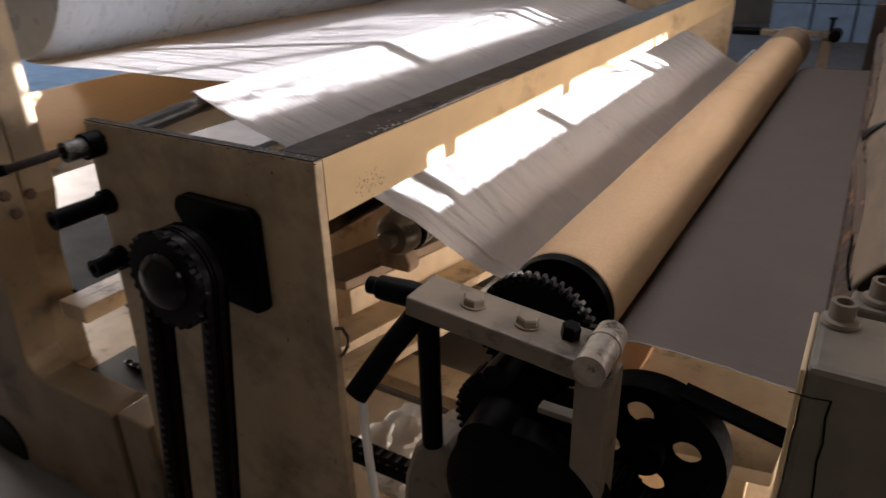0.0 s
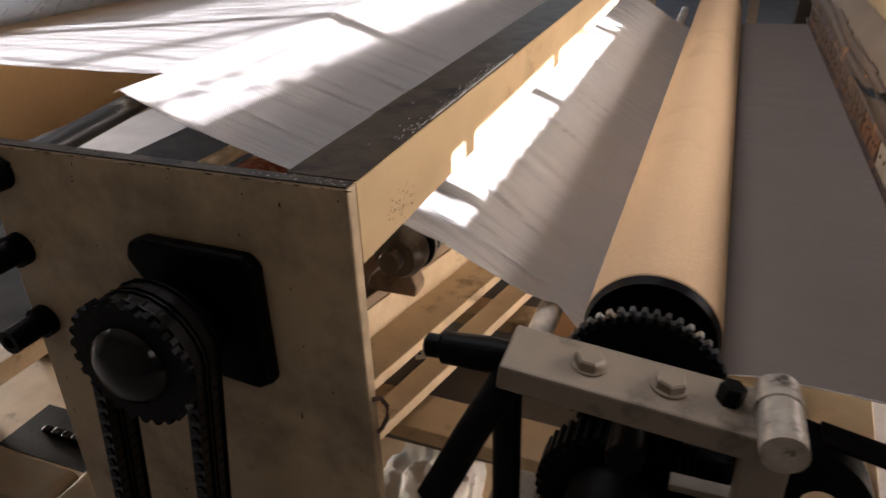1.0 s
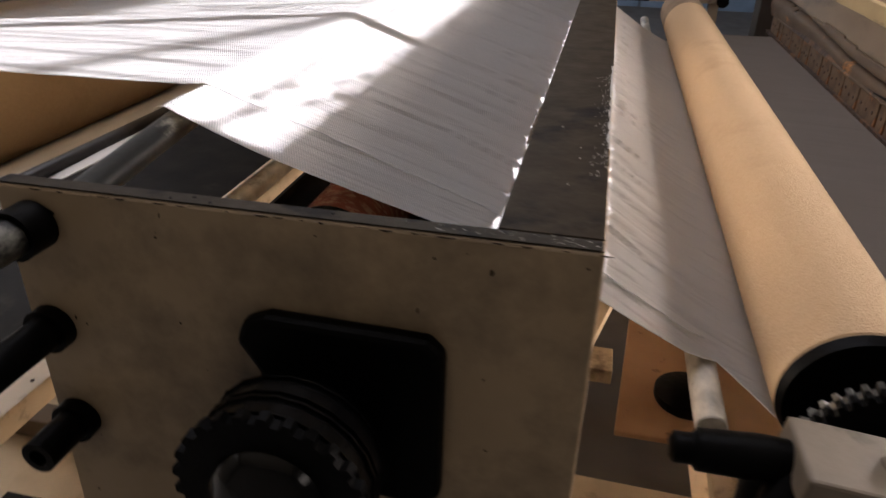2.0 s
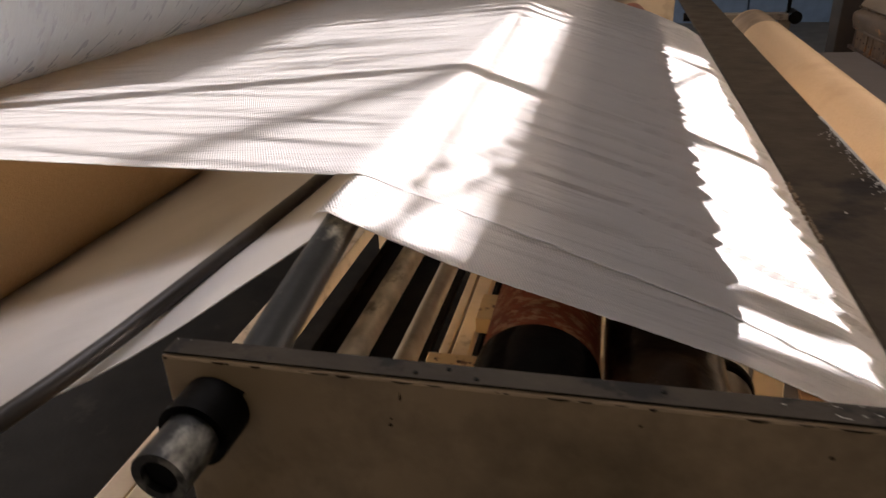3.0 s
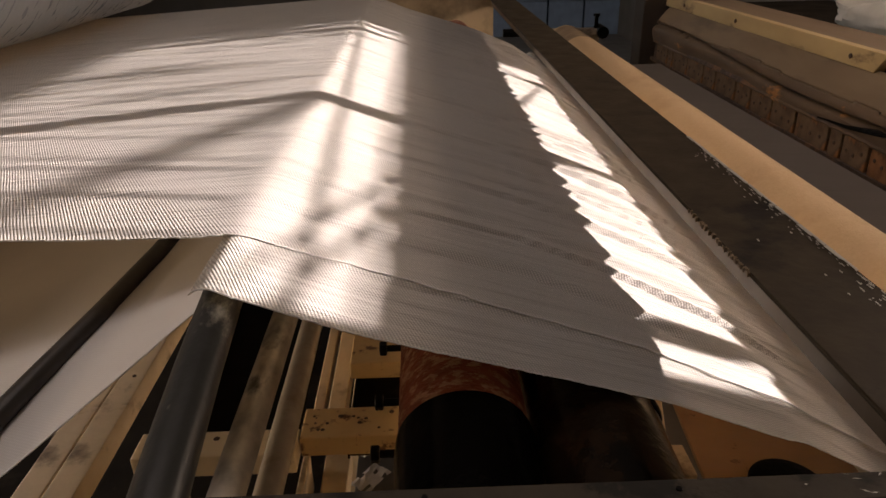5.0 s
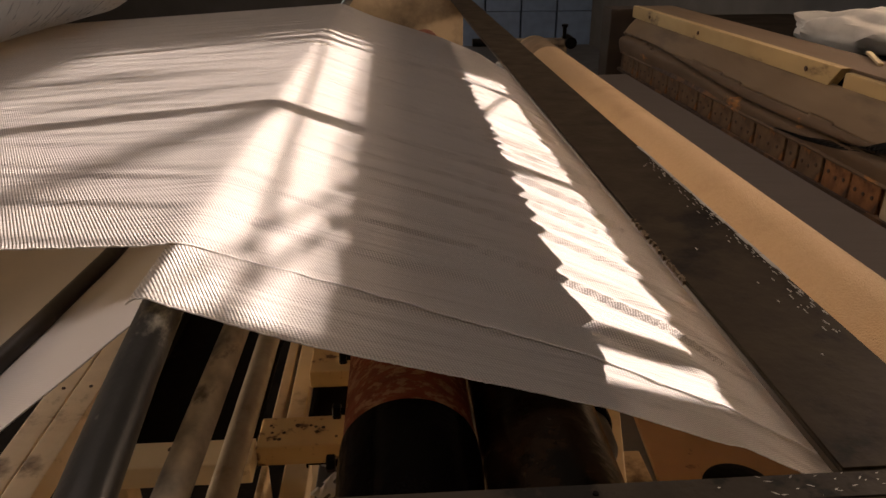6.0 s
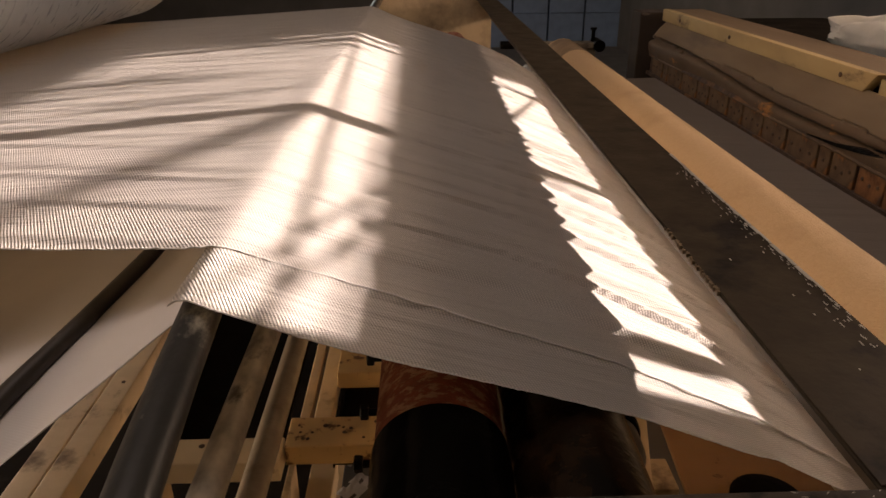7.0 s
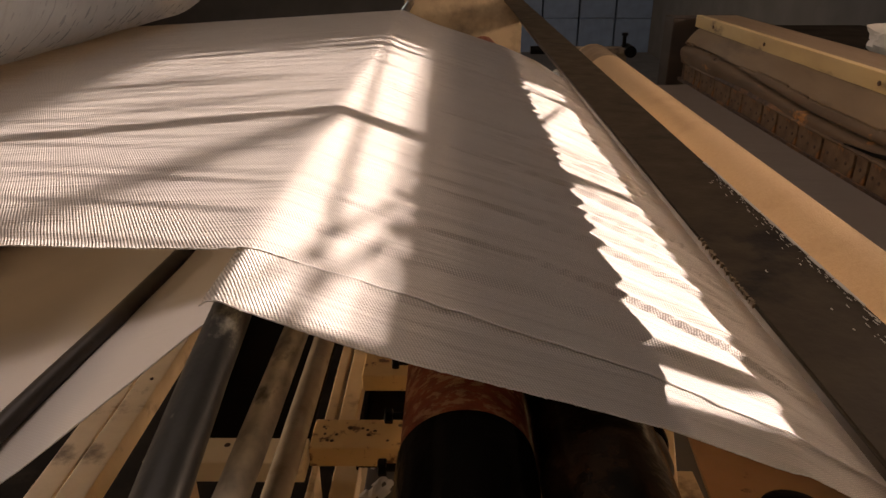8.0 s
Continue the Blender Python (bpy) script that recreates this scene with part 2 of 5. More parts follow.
# Same twill as CLOTH, darkened in colour for its shaded run.
CLOTH_SHADED = cloth_material("shaded_twill", (0.235, 0.2, 0.17), 520, 0.15, 0.006, 0.9, 0.12)
LEAF = material("green_leaf", (0.07, 0.11, 0.035), 0.6, 0, (0.04, 0.07, 0.02), 20, 0.5)
WHITE = material("white_cloth", (0.75, 0.72, 0.67), 0.85, 0, (0.6, 0.57, 0.52), 12, 0.4)
SOOT = material("soot_brown_cover", (0.035, 0.022, 0.013), 0.75, 0, (0.015, 0.01, 0.006), 12, 0.8, (0.07, 0.045, 0.025), 6, (0.55, 0.75), 0.3, 50, stretch=(1, 0.35, 1.2))
BUNDLE = material("soiled_cloth_bundle", (0.6, 0.55, 0.46), 0.85, 0, (0.3, 0.27, 0.21), 12, 0.5)
RUST_TAN = material("tan_rusted_plate", (0.17, 0.105, 0.055), 0.75, 0.05, (0.06, 0.033, 0.018), 30, 0.9, (0.32, 0.125, 0.035), 13, (0.55, 0.68), 0.5, 70)
PALE_RUST = material("pale_plate_with_rust", (0.52, 0.42, 0.29), 0.65, 0, (0.34, 0.25, 0.15), 25, 0.7, (0.12, 0.06, 0.03), 22, (0.58, 0.66), 0.4, 70)
SKIRT = material("rust_spotted_hide", (0.12, 0.075, 0.04), 0.7, 0, (0.07, 0.045, 0.025), 11, 0.8, (0.38, 0.16, 0.04), 17, (0.6, 0.68), 0.3, 50, stretch=(1, 0.5, 1.2))
OILED = material("oil_soaked_iron", (0.10, 0.085, 0.07), 0.35, 0.4, (0.04, 0.033, 0.027), 30, 0.8, (0.25, 0.22, 0.18), 25, (0.6, 0.7), 0.2, 80)
OIL_BOARD = material("oil_browned_board", (0.3, 0.215, 0.14), 0.6, 0, (0.16, 0.11, 0.07), 12, 0.7, (0.07, 0.045, 0.03), 8, (0.54, 0.68), 0.25, 60, stretch=(1, 0.3, 1))


# ---- builders ----
def part(name, bm, mat, parent=None, label="", smooth=False, bevel=0.0):
    """Link a bmesh as one mesh object, under a thing if one is given."""
    bmesh.ops.recalc_face_normals(bm, faces=bm.faces[:])
    me = bpy.data.meshes.new(name)
    bm.to_mesh(me)
    bm.free()
    for p in me.polygons:
        p.use_smooth = smooth
    me.materials.append(mat)
    ob = new(name, me)
    if smooth:
        me.set_sharp_from_angle(angle=radians(40))
    if bevel:
        mod = ob.modifiers.new("bevel", 'BEVEL')
        mod.width, mod.segments, mod.limit_method = bevel, 2, 'ANGLE'
    if parent:
        ob.parent = parent
    if label:
        ob["label"] = label
    return ob


def thing(name, label, category, at=(0, 0, 0), group="", kind="", rot=(0, 0, 0)):
    ob = new(name)
    ob.empty_display_size = 0.05
    ob.matrix_basis = pose(*at, *rot)
    return tagged(ob, label, category, group, kind)


def add_box(bm, x0, x1, y0, y1, z0, z1, m=None):
    vs = [bm.verts.new((x, y, z)) for x in (x0, x1) for y in (y0, y1) for z in (z0, z1)]
    for f in ((0, 1, 3, 2), (4, 6, 7, 5), (0, 4, 5, 1), (2, 3, 7, 6), (0, 2, 6, 4), (1, 5, 7, 3)):
        bm.faces.new([vs[i] for i in f])
    if m is not None:
        bmesh.ops.transform(bm, matrix=m, verts=vs)
    return vs


def box(x0, x1, y0, y1, z0, z1, m=None):
    bm = bmesh.new()
    add_box(bm, x0, x1, y0, y1, z0, z1, m)
    return bm


def lathe(profile, axis='Y', seg=40, close=False):
    """Revolve (radius, along) pairs about an axis through the origin."""
    bm = bmesh.new()
    rings = []
    for r, a in profile:
        ring = []
        for k in range(seg):
            c, s = math.cos(2 * math.pi * k / seg) * r, math.sin(2 * math.pi * k / seg) * r
            ring.append(bm.verts.new({'Y': (c, a, s), 'X': (a, c, s), 'Z': (c, s, a)}[axis]))
        rings.append(ring)
    for r0, r1 in zip(rings, rings[1:]):
        for k in range(seg):
            bm.faces.new((r0[k], r0[(k + 1) % seg], r1[(k + 1) % seg], r1[k]))
    if close:
        for k in range(seg):
            bm.faces.new((rings[-1][k], rings[-1][(k + 1) % seg], rings[0][(k + 1) % seg], rings[0][k]))
    else:
        bm.faces.new(rings[0][::-1])
        bm.faces.new(rings[-1])
    return bm


def rod(r, a0, a1, axis='Y', seg=28, edge=0.0015):
    return lathe([(r - edge, a0), (r, a0 + edge), (r, a1 - edge), (r - edge, a1)], axis, seg)


def tube(r, inner, a0, a1, axis='Y', seg=28):
    return lathe([(inner, a0), (r, a0), (r, a1), (inner, a1)], axis, seg, close=True)


def outline_plate(points, y0, y1):
    """A plate cut to an outline in x and z, between two depths."""
    bm = bmesh.new()
    a = [bm.verts.new((x, y0, z)) for x, z in points]
    b = [bm.verts.new((x, y1, z)) for x, z in points]
    bm.faces.new(a)
    bm.faces.new(b[::-1])
    for k in range(len(a)):
        bm.faces.new((a[k], b[k], b[(k + 1) % len(a)], a[(k + 1) % len(a)]))
    return bm


def hexagon(r, z0, z1):
    """A bolt head with a chamfered top."""
    return lathe([(r, z0), (r, z1 - 0.002), (r * 0.86, z1)], 'Z', 6)


def sweep(points, r, seg=12):
    """A round bar along a line of points."""
    bm = bmesh.new()
    pts = [Vector(p) for p in points]
    rings = []
    for i, p in enumerate(pts):
        d = (pts[min(i + 1, len(pts) - 1)] - pts[max(i - 1, 0)]).normalized()
        u = d.cross(Vector((0.13, 0.05, 1))).normalized()
        v = d.cross(u)
        rings.append([bm.verts.new(p + r * (math.cos(2 * math.pi * k / seg) * u + math.sin(2 * math.pi * k / seg) * v)) for k in range(seg)])
    for r0, r1 in zip(rings, rings[1:]):
        for k in range(seg):
            bm.faces.new((r0[k], r0[(k + 1) % seg], r1[(k + 1) % seg], r1[k]))
    bm.faces.new(rings[0][::-1])
    bm.faces.new(rings[-1])
    return bm


def gear(r, y0, y1, teeth, depth=0.009, bore=0.0):
    """A spur gear about the y axis."""
    bm = bmesh.new()
    n = teeth * 4
    fr, bk = [], []
    for k in range(n):
        rr = r if k % 4 in (1, 2) else r - depth
        a = 2 * math.pi * (k + (0.2 if k % 4 in (0, 2) else -0.2)) / n
        fr.append(bm.verts.new((rr * math.cos(a), y0, rr * math.sin(a))))
        bk.append(bm.verts.new((rr * math.cos(a), y1, rr * math.sin(a))))
    bm.faces.new(fr)
    bm.faces.new(bk[::-1])
    for k in range(n):
        bm.faces.new((fr[k], bk[k], bk[(k + 1) % n], fr[(k + 1) % n]))
    return bm


# ---- the hall ----
def structure(name, bm, mat, label="", **kw):
    return tagged(part(name, bm, mat, **kw), label, kind="structure")


structure("floor", box(-4.6, 2.2, -2.2, 9.6, -0.15, 0.0), FLOOR, "pale worn concrete factory floor")
# Unseen ceiling; its opening is added for the overhead fill lamp.
bm = bmesh.new()
add_box(bm, -4.6, -2.1, -2.2, 9.6, 3.6, 3.75)
add_box(bm, 0.5, 2.2, -2.2, 9.6, 3.6, 3.75)
add_box(bm, -2.1, 0.5, -2.2, 0.3, 3.6, 3.75)
add_box(bm, -2.1, 0.5, 1.5, 9.6, 3.6, 3.75)
structure("ceiling", bm, CEIL, "dull painted hall ceiling with an added opening")
# Unseen wall, set close and dark to hold back light from the south.
structure("wall_south", box(-4.6, 2.2, -2.4, -2.2, 0, 3.6), DIMMED_WALL, "unseen wall, darkened to cut bounced light")

# east wall: one window band with a thick transom and narrow bars
WIN_Y0, WIN_Y1, WIN_Z0, WIN_Z1 = 0.58, 2.08, 1.246, 1.69
bm = bmesh.new()
add_box(bm, 2.0, 2.2, -2.2, WIN_Y0, 0.86, 1.7)
add_box(bm, 2.0, 2.2, WIN_Y1, 9.6, 0.86, 1.7)
add_box(bm, 2.0, 2.2, -2.2, 0.1, 0, 0.86)
add_box(bm, 2.0, 2.2, 1.2, 9.6, 0, 0.86)
add_box(bm, 2.0, 2.2, 0.1, 1.2, 0, 0.24)
add_box(bm, 2.0, 2.2, -2.2, -1.3, 1.7, 2.4)
add_box(bm, 2.0, 2.2, -0.2, 0.25, 1.7, 2.4)
add_box(bm, 2.0, 2.2, 1.35, 9.6, 1.7, 2.4)
add_box(bm, 2.0, 2.2, -2.2, 9.6, 2.4, 3.6)
add_box(bm, 2.0, 2.2, WIN_Y0, WIN_Y1, 0.86, WIN_Z0 - 0.04)
add_box(bm, 2.0, 2.2, WIN_Y0, WIN_Y1, WIN_Z1, 1.7)
structure("wall_east", bm, DIMMED_WALL, "plaster wall with a long window")
win = thing("window_1", "long steel window with a thick transom", "window", (2.0, 0, 0), kind="structure")
part("window_sill", box(-0.02, 0.12, WIN_Y0, WIN_Y1, WIN_Z0 - 0.04, WIN_Z0), GREY_PAINT, win)
part("transom", box(0.0, 0.05, WIN_Y0, WIN_Y1, 1.365, 1.46), GREY_PAINT, win)
for yb, w in ((0.655, 0.036), (1.19, 0.045), (1.92, 0.03), (2.02, 0.03)):
    part("mullion", box(0.003, 0.047, yb - w / 2, yb + w / 2, WIN_Z0, 1.365), GREY_PAINT, win)
    if yb > 0.7:
        part("mullion", box(0.003, 0.047, yb - w / 2, yb + w / 2, 1.46, WIN_Z1), GREY_PAINT, win)

part("header", box(0.004, 0.046, 1.29, WIN_Y1, 1.617, WIN_Z1 - 0.001), GREY_PAINT, win, "boarded strip above the far panes")
# Three unseen openings, added; their opaque panes shut out the direct sun.
upper = thing("added_window_2", "unseen upper window, added, with opaque panes", "window", (2.0, 0, 0), kind="structure")
for k in range(2):
    y = 0.25 + 0.55 * k
    part("pane", box(0.134, 0.14, y - 0.005, y + 0.544, 1.69, 2.41), GREY_PAINT, upper)
    part("window_frame", box(0.08, 0.13, y - 0.02, y + 0.02, 1.7, 2.4), GREY_PAINT, upper)

corner = thing("added_window_3", "unseen corner window, added, with opaque panes", "window", (2.0, 0, 0), kind="structure")
for y in (-1.3, -0.75):
    part("pane", box(0.134, 0.14, y - 0.005, y + 0.544, 1.69, 2.41), GREY_PAINT, corner)
    part("window_frame", box(0.08, 0.13, y - 0.02, y + 0.02, 1.7, 2.4), GREY_PAINT, corner)
low = thing("added_window_4", "unseen low hatch, added, with opaque panes", "window", (2.0, 0, 0), kind="structure")
for k in range(2):
    y = 0.1 + 0.55 * k
    part("pane", box(0.134, 0.14, y - 0.005, y + 0.544, 0.23, 0.87), GREY_PAINT, low)
    part("window_frame", box(0.08, 0.13, y - 0.02, y + 0.02, 0.24, 0.86), GREY_PAINT, low)
# wires across the panes, and an unseen tree added to break up the sun
for zc, slope, r, reach in ((1.52, -0.18, 0.0036, WIN_Y1), (1.613, -0.112, 0.0065, 1.18), (1.516, 0.02, 0.004, WIN_Y1), (1.488, 0.0, 0.003, WIN_Y1), (1.545, -0.2, 0.003, WIN_Y1)):
    pts = [(0.1, yy, zc + slope * (yy - 0.61)) for yy in [WIN_Y0 + (reach - WIN_Y0) * k / 8 for k in range(9)] if WIN_Z0 < zc + slope * (yy - 0.61) < WIN_Z1]
    part("wire", sweep(pts, r, 8), BLACK, win, "black wire across the panes")
tree = thing("occluding_tree", "green leafy tree, unseen, added to dapple the sun", "tree", (4.4, 2.6, 0))
part("trunk", lathe([(0.09, -0.2), (0.07, 1.4), (0.05, 2.3), (0.02, 3.0)], 'Z', 14), WOOD, tree, smooth=True)
rng = random.Random(8)
for k in range(7):
    a, h = rng.uniform(0, 6.28), rng.uniform(1.7, 2.6)
    part("limb", sweep(((0, 0, h), (0.3 * math.cos(a), 0.3 * math.sin(a), h + 0.25), (0.7 * math.cos(a), 0.7 * math.sin(a), h + 0.35)), 0.02, 8), WOOD, tree)
bm = bmesh.new()
for k in range(2600):
    c = Vector((rng.gauss(0, 0.33), rng.gauss(-0.1, 0.42), rng.gauss(2.55, 0.28)))
    if c.y < -1.0 or c.z < 2.06 + 0.12 * noise.noise(c * 4) or (c.z > 2.14 and k % 6):
        continue
    m = Matrix.Translation(c) @ Euler((rng.uniform(0, 6), rng.uniform(0, 6), rng.uniform(0, 6))).to_matrix().to_4x4()
    q = [bm.verts.new(m @ Vector(p)) for p in ((-0.045, 0, 0), (0, -0.018, 0.004), (0.045, 0, 0), (0, 0.018, 0.004))]
    bm.faces.new(q)
tagged(part("leaves", bm, LEAF, tree), kind="stuff")

# west wall and north wall, with openings added for the fill lamps
bm = bmesh.new()
add_box(bm, -4.6, -4.5, -2.2, 0.25, 0, 3.6)
add_box(bm, -4.6, -4.5, 4.25, 9.6, 0, 3.6)
add_box(bm, -4.6, -4.5, 2.95, 4.25, 0, 1.6)
add_box(bm, -4.6, -4.5, 0.25, 2.95, 1.35, 1.6)
add_box(bm, -4.6, -4.5, 0.25, 2.95, 0, 0.15)
add_box(bm, -4.6, -4.5, 0.25, 4.25, 3.2, 3.6)
structure("wall_west", bm, PLASTER, "plaster wall with added openings")
bm = bmesh.new()
add_box(bm, -4.5, -2.7, 9.4, 9.6, 0, 3.6)
add_box(bm, -1.2, 2.0, 9.4, 9.6, 0, 3.6)
add_box(bm, -2.7, -1.2, 9.4, 9.6, 3.1, 3.6)
add_box(bm, -2.7, -1.2, 9.4, 9.6, 0, 0.9)
structure("wall_north", bm, DIMMED_WALL, "plaster wall darkened in colour, with an added opening")
structure("ground", box(-40, 40, -40, 60, -0.5, -0.2), FLOOR, "pale yard ground outside")

# ---- machine frame ----
PX0, PT = -0.5, 0.018


def side_plate(y0, label, depth=PT, top=1.0):
    t = thing("side_plate", label, "machine frame", (0, y0, 0), "machine side plates")
    part("plate", outline_plate([(-0.53, 0.0), (0.0, 0.0), (0.0, top), (PX0, top), (PX0 - 0.004, 0.7)], 0, depth), PLATE, t, bevel=0.0025)
    part("top_edge", box(PX0 + 0.002, -0.002, 0.0015, depth - 0.001, top + 0.0003, top + 0.0018), PLATE_TOP, t, "dark worn top edge")
    return t


near_plate = side_plate(0.0, "cream-painted steel side plate of the machine, scuffed and oil-stained")
bm = bmesh.new()
rng = random.Random(31)
for k in range(55):
    x, z = rng.uniform(-0.49, -0.01), rng.uniform(0.35, 0.99)
    r = rng.uniform(0.0005, 0.0014) * (1.8 if rng.random() < 0.1 else 1)
    run = 1.0 if rng.random() < 0.6 else rng.uniform(2, 5)
    vs = [bm.verts.new((x + r * math.cos(a) * rng.uniform(0.7, 1.3), -0.0006, z + r * math.sin(a) * run * rng.uniform(0.8, 1.2))) for a in (0, 0.9, 1.8, 2.7, 3.6, 4.5, 5.4)]
    bm.faces.new(vs)
tagged(part("oil_speck", bm, TOP_STEEL, near_plate, "dark oil specks and runs"), kind="stuff")
bm = bmesh.new()
x = -0.498
while x < -0.004:
    L, d = rng.uniform(0.003, 0.018), rng.uniform(0.0004, 0.002)
    vs = [bm.verts.new((x + L * f, -0.0007, 0.9992 - d * g)) for f, g in ((0, 0), (1, 0), (0.85, 0.6), (0.55, 1.0), (0.2, 0.7))]
    bm.faces.new(vs)
    x += L + rng.uniform(0.0, 0.03)
tagged(part("chipped_edge", bm, TOP_STEEL, near_plate, "paint chipped dark along the top"), kind="stuff")
# bare scratches and small holes on the top edge
bm = bmesh.new()
for k in range(45):
    x, y = -0.003 - abs(rng.gauss(0, 0.075)), rng.uniform(0.001, 0.016)
    if rng.random() < 0.12:
        x = -0.497 + abs(rng.gauss(0, 0.02))
    L, w, a = rng.uniform(0.001, 0.005), rng.uniform(0.0002, 0.0005), rng.uniform(-0.9, 0.9)
    if not (-0.498 < x < -0.004):
        continue
    c, q = math.cos(a), math.sin(a)
    vs = [bm.verts.new((x + L * u * c - w * v * q, min(0.0168, max(0.0018, y + L * u * q + w * v * c)), 1.0026)) for u, v in ((-0.5, 0), (0, -1), (0.5, 0), (0, 1))]
    if len({(round(v.co.x, 5), round(v.co.y, 5)) for v in vs}) == 4:
        bm.faces.new(vs)
tagged(part("scratch", bm, BARE, near_plate, "bare metal scratches on the top edge"), kind="stuff")
for x, y in ((-0.34, 0.006), (-0.322, 0.012), (-0.305, 0.0055), (-0.205, 0.011)):
    o = part("hole", lathe([(0.0017, 0.0018), (0.0014, 0.0024)], 'Z', 10), BLACK, near_plate)
    o.location = (x, y, 1.0)
part("wire_loop", sweep([(0.001, 0.006, 0.742), (0.006, 0.016, 0.738), (0.010, 0.022, 0.722), (0.009, 0.022, 0.705), (0.004, 0.016, 0.692), (0.001, 0.01, 0.69)], 0.0028, 10), RUST, near_plate, "bent rusty wire loop", smooth=True)
far_plate = side_plate(2.9, "cream-painted steel side plate at the machine's far end", top=1.05)

beam = thing("top_beam", "steel angle beam, dark worn top, cream painted face", "beam", (0, PT, 0))
BL = 2.9 - PT
BEAM_PAINT = material("ochre_cream_paint", (0.5, 0.36, 0.19), 0.5, 0, (0.36, 0.25, 0.12), 10, 0.6, (0.14, 0.085, 0.04), 5.0, (0.58, 0.74), 0.12, 60, stretch=(1, 0.5, 1))
part("face", outline_plate([(-0.006, 0.9955), (-0.006, 0.91), (0.0, 0.91), (0.0, 0.9985), (-0.0015, 0.9998), (-0.006, 0.9998)], 0, BL), BEAM_PAINT, beam, "cream painted upright face", bevel=0.0008)
part("top_flange", box(-0.0805, -0.0062, 0.001, BL - 0.001, 0.9984, 1.0), TOP_STEEL, beam, "dark worn bare steel flange", bevel=0.0006)
# Brown skin added to the inner face; its colour takes down bounced sunlight.
INNER_DIM = material("dimmed_inner_face", (0.13, 0.095, 0.06), 0.6, 0, (0.08, 0.055, 0.035), 14, 0.7, (0.04, 0.03, 0.02), 8, (0.56, 0.7), 0.15, 60)
part("inner_skin", box(-0.0082, -0.0062, 0.002, BL - 0.002, 0.9105, 0.998), INNER_DIM, beam, "inner face darkened in colour against bounced sun")
part("top_skin", box(-0.0795, -0.0012, 0.002, BL - 0.002, 1.0003, 1.0018), TOP_STEEL, beam, "dark worn bare steel top")
# scraped bright edge along the outer corner
bm = bmesh.new()
rng = random.Random(4)
y = 0.2
while y < 0.55:
    L = rng.uniform(0.006, 0.025)
    w = rng.uniform(0.0014, 0.0036)
    add_box(bm, -0.0012 - w, -0.001, y, y + L, 1.0024, 1.003)
    y += L + rng.uniform(-0.002, 0.003)
for k in range(120):
    x, y, L = -0.0025 - abs(rng.gauss(0, 0.006)), rng.uniform(0.12, 0.5), rng.uniform(0.001, 0.006)
    add_box(bm, x - 0.0006, x, y, y + L, 1.0024, 1.0028)
for k in range(6):
    x, y, L = rng.uniform(-0.07, -0.01), rng.uniform(0.03, 0.3), rng.uniform(0.001, 0.004)
    add_box(bm, x - 0.0009, x, y, y + L, 1.0024, 1.0028)
tagged(part("scraped_edge", bm, BARE, beam, "bright scraped edge"), kind="stuff")
bm = bmesh.new()
for k in range(70):
    y = 0.2 + rng.uniform(0, 0.13)
    s = rng.uniform(0.0004, 0.0012)
    x = -0.0808 + rng.uniform(-0.0006, 0.0012)
    add_box(bm, x - s, x + s, y, y + s * 2.4, 0.9985, 1.0012 + s * 0.8)
tagged(part("weld_crumb", bm, GRIME, beam, "crumbs of old weld"), kind="stuff")

bm = bmesh.new()
for k in range(60):
    y, z = rng.gauss(0.10, 0.018), rng.gauss(0.935, 0.01)
    if not (0.02 < y < 0.3 and 0.912 < z < 0.985):
        continue
    r = rng.uniform(0.0004, 0.0012)
    vs = [bm.verts.new((0.0004, y + r * math.cos(a) * rng.uniform(0.7, 1.3), z + r * math.sin(a) * rng.uniform(0.8, 1.6))) for a in (0, 0.9, 1.8, 2.7, 3.6, 4.5, 5.4)]
    bm.faces.new(vs)
tagged(part("oil_speck", bm, TOP_STEEL, beam, "dried oil specks"), kind="stuff")

# ---- longitudinal bars ----
Y0, Y1 = PT, 2.9


def bar(name, label, x, z, r, mat, y0=Y0, y1=Y1, group="", stub=0.0, boss=True):
    t = thing(name, label, "bar", (x, 0, z), group)
    part("shaft", rod(r, y0, y1, seg=32), mat, t, smooth=True)
    if stub:
        o = part("stub", tube(r * 1.08, r * 0.72, -stub, -0.004), mat, t, "hollow shaft end", smooth=True)
        o.location = (0.008, 0, -0.024)
        o = part("end_plug", rod(r * 0.7, -stub + 0.003, -stub + 0.012), BLACK, t, "black hollow in the shaft end", smooth=True)
        o.location = (0.008, 0, -0.024)
        o = part("sleeve", tube(r * 1.42, r * 1.09, -0.03, -0.002), BLACK, t, "greasy black sleeve", smooth=True)
        o.location = (0.008, 0, -0.024)
    if boss and not stub:
        part("collar", tube(r * 1.55, r * 1.13, -0.012, -0.0005), BLACK, t, "greasy black collar", smooth=True)
    return t


guide = bar("guide_shaft", "dark patched steel guide shaft carrying the cloth", -0.475, 0.991, 0.0155, SHAFT, y0=0.4, stub=0.064)
part("bent_end", sweep([(0.0, 0.41, 0.0), (0.0, 0.36, -0.0008), (0.0005, 0.3, -0.003), (0.002, 0.24, -0.0065), (0.006, 0.16, -0.0125), (0.0115, 0.08, -0.018), (0.018, 0.0, -0.024)], 0.0153, 28), SHAFT, guide, "shaft end bent down to the side plate", smooth=True)
bar("guide_pipe", "dull grey steel guide pipe", -0.48, 0.836, 0.0145, GALV, group="lower guide pipes", boss=False)
bar("guide_pipe", "dull brown steel guide pipe", -0.503, 0.663, 0.0165, DULL, group="lower guide pipes", boss=False)
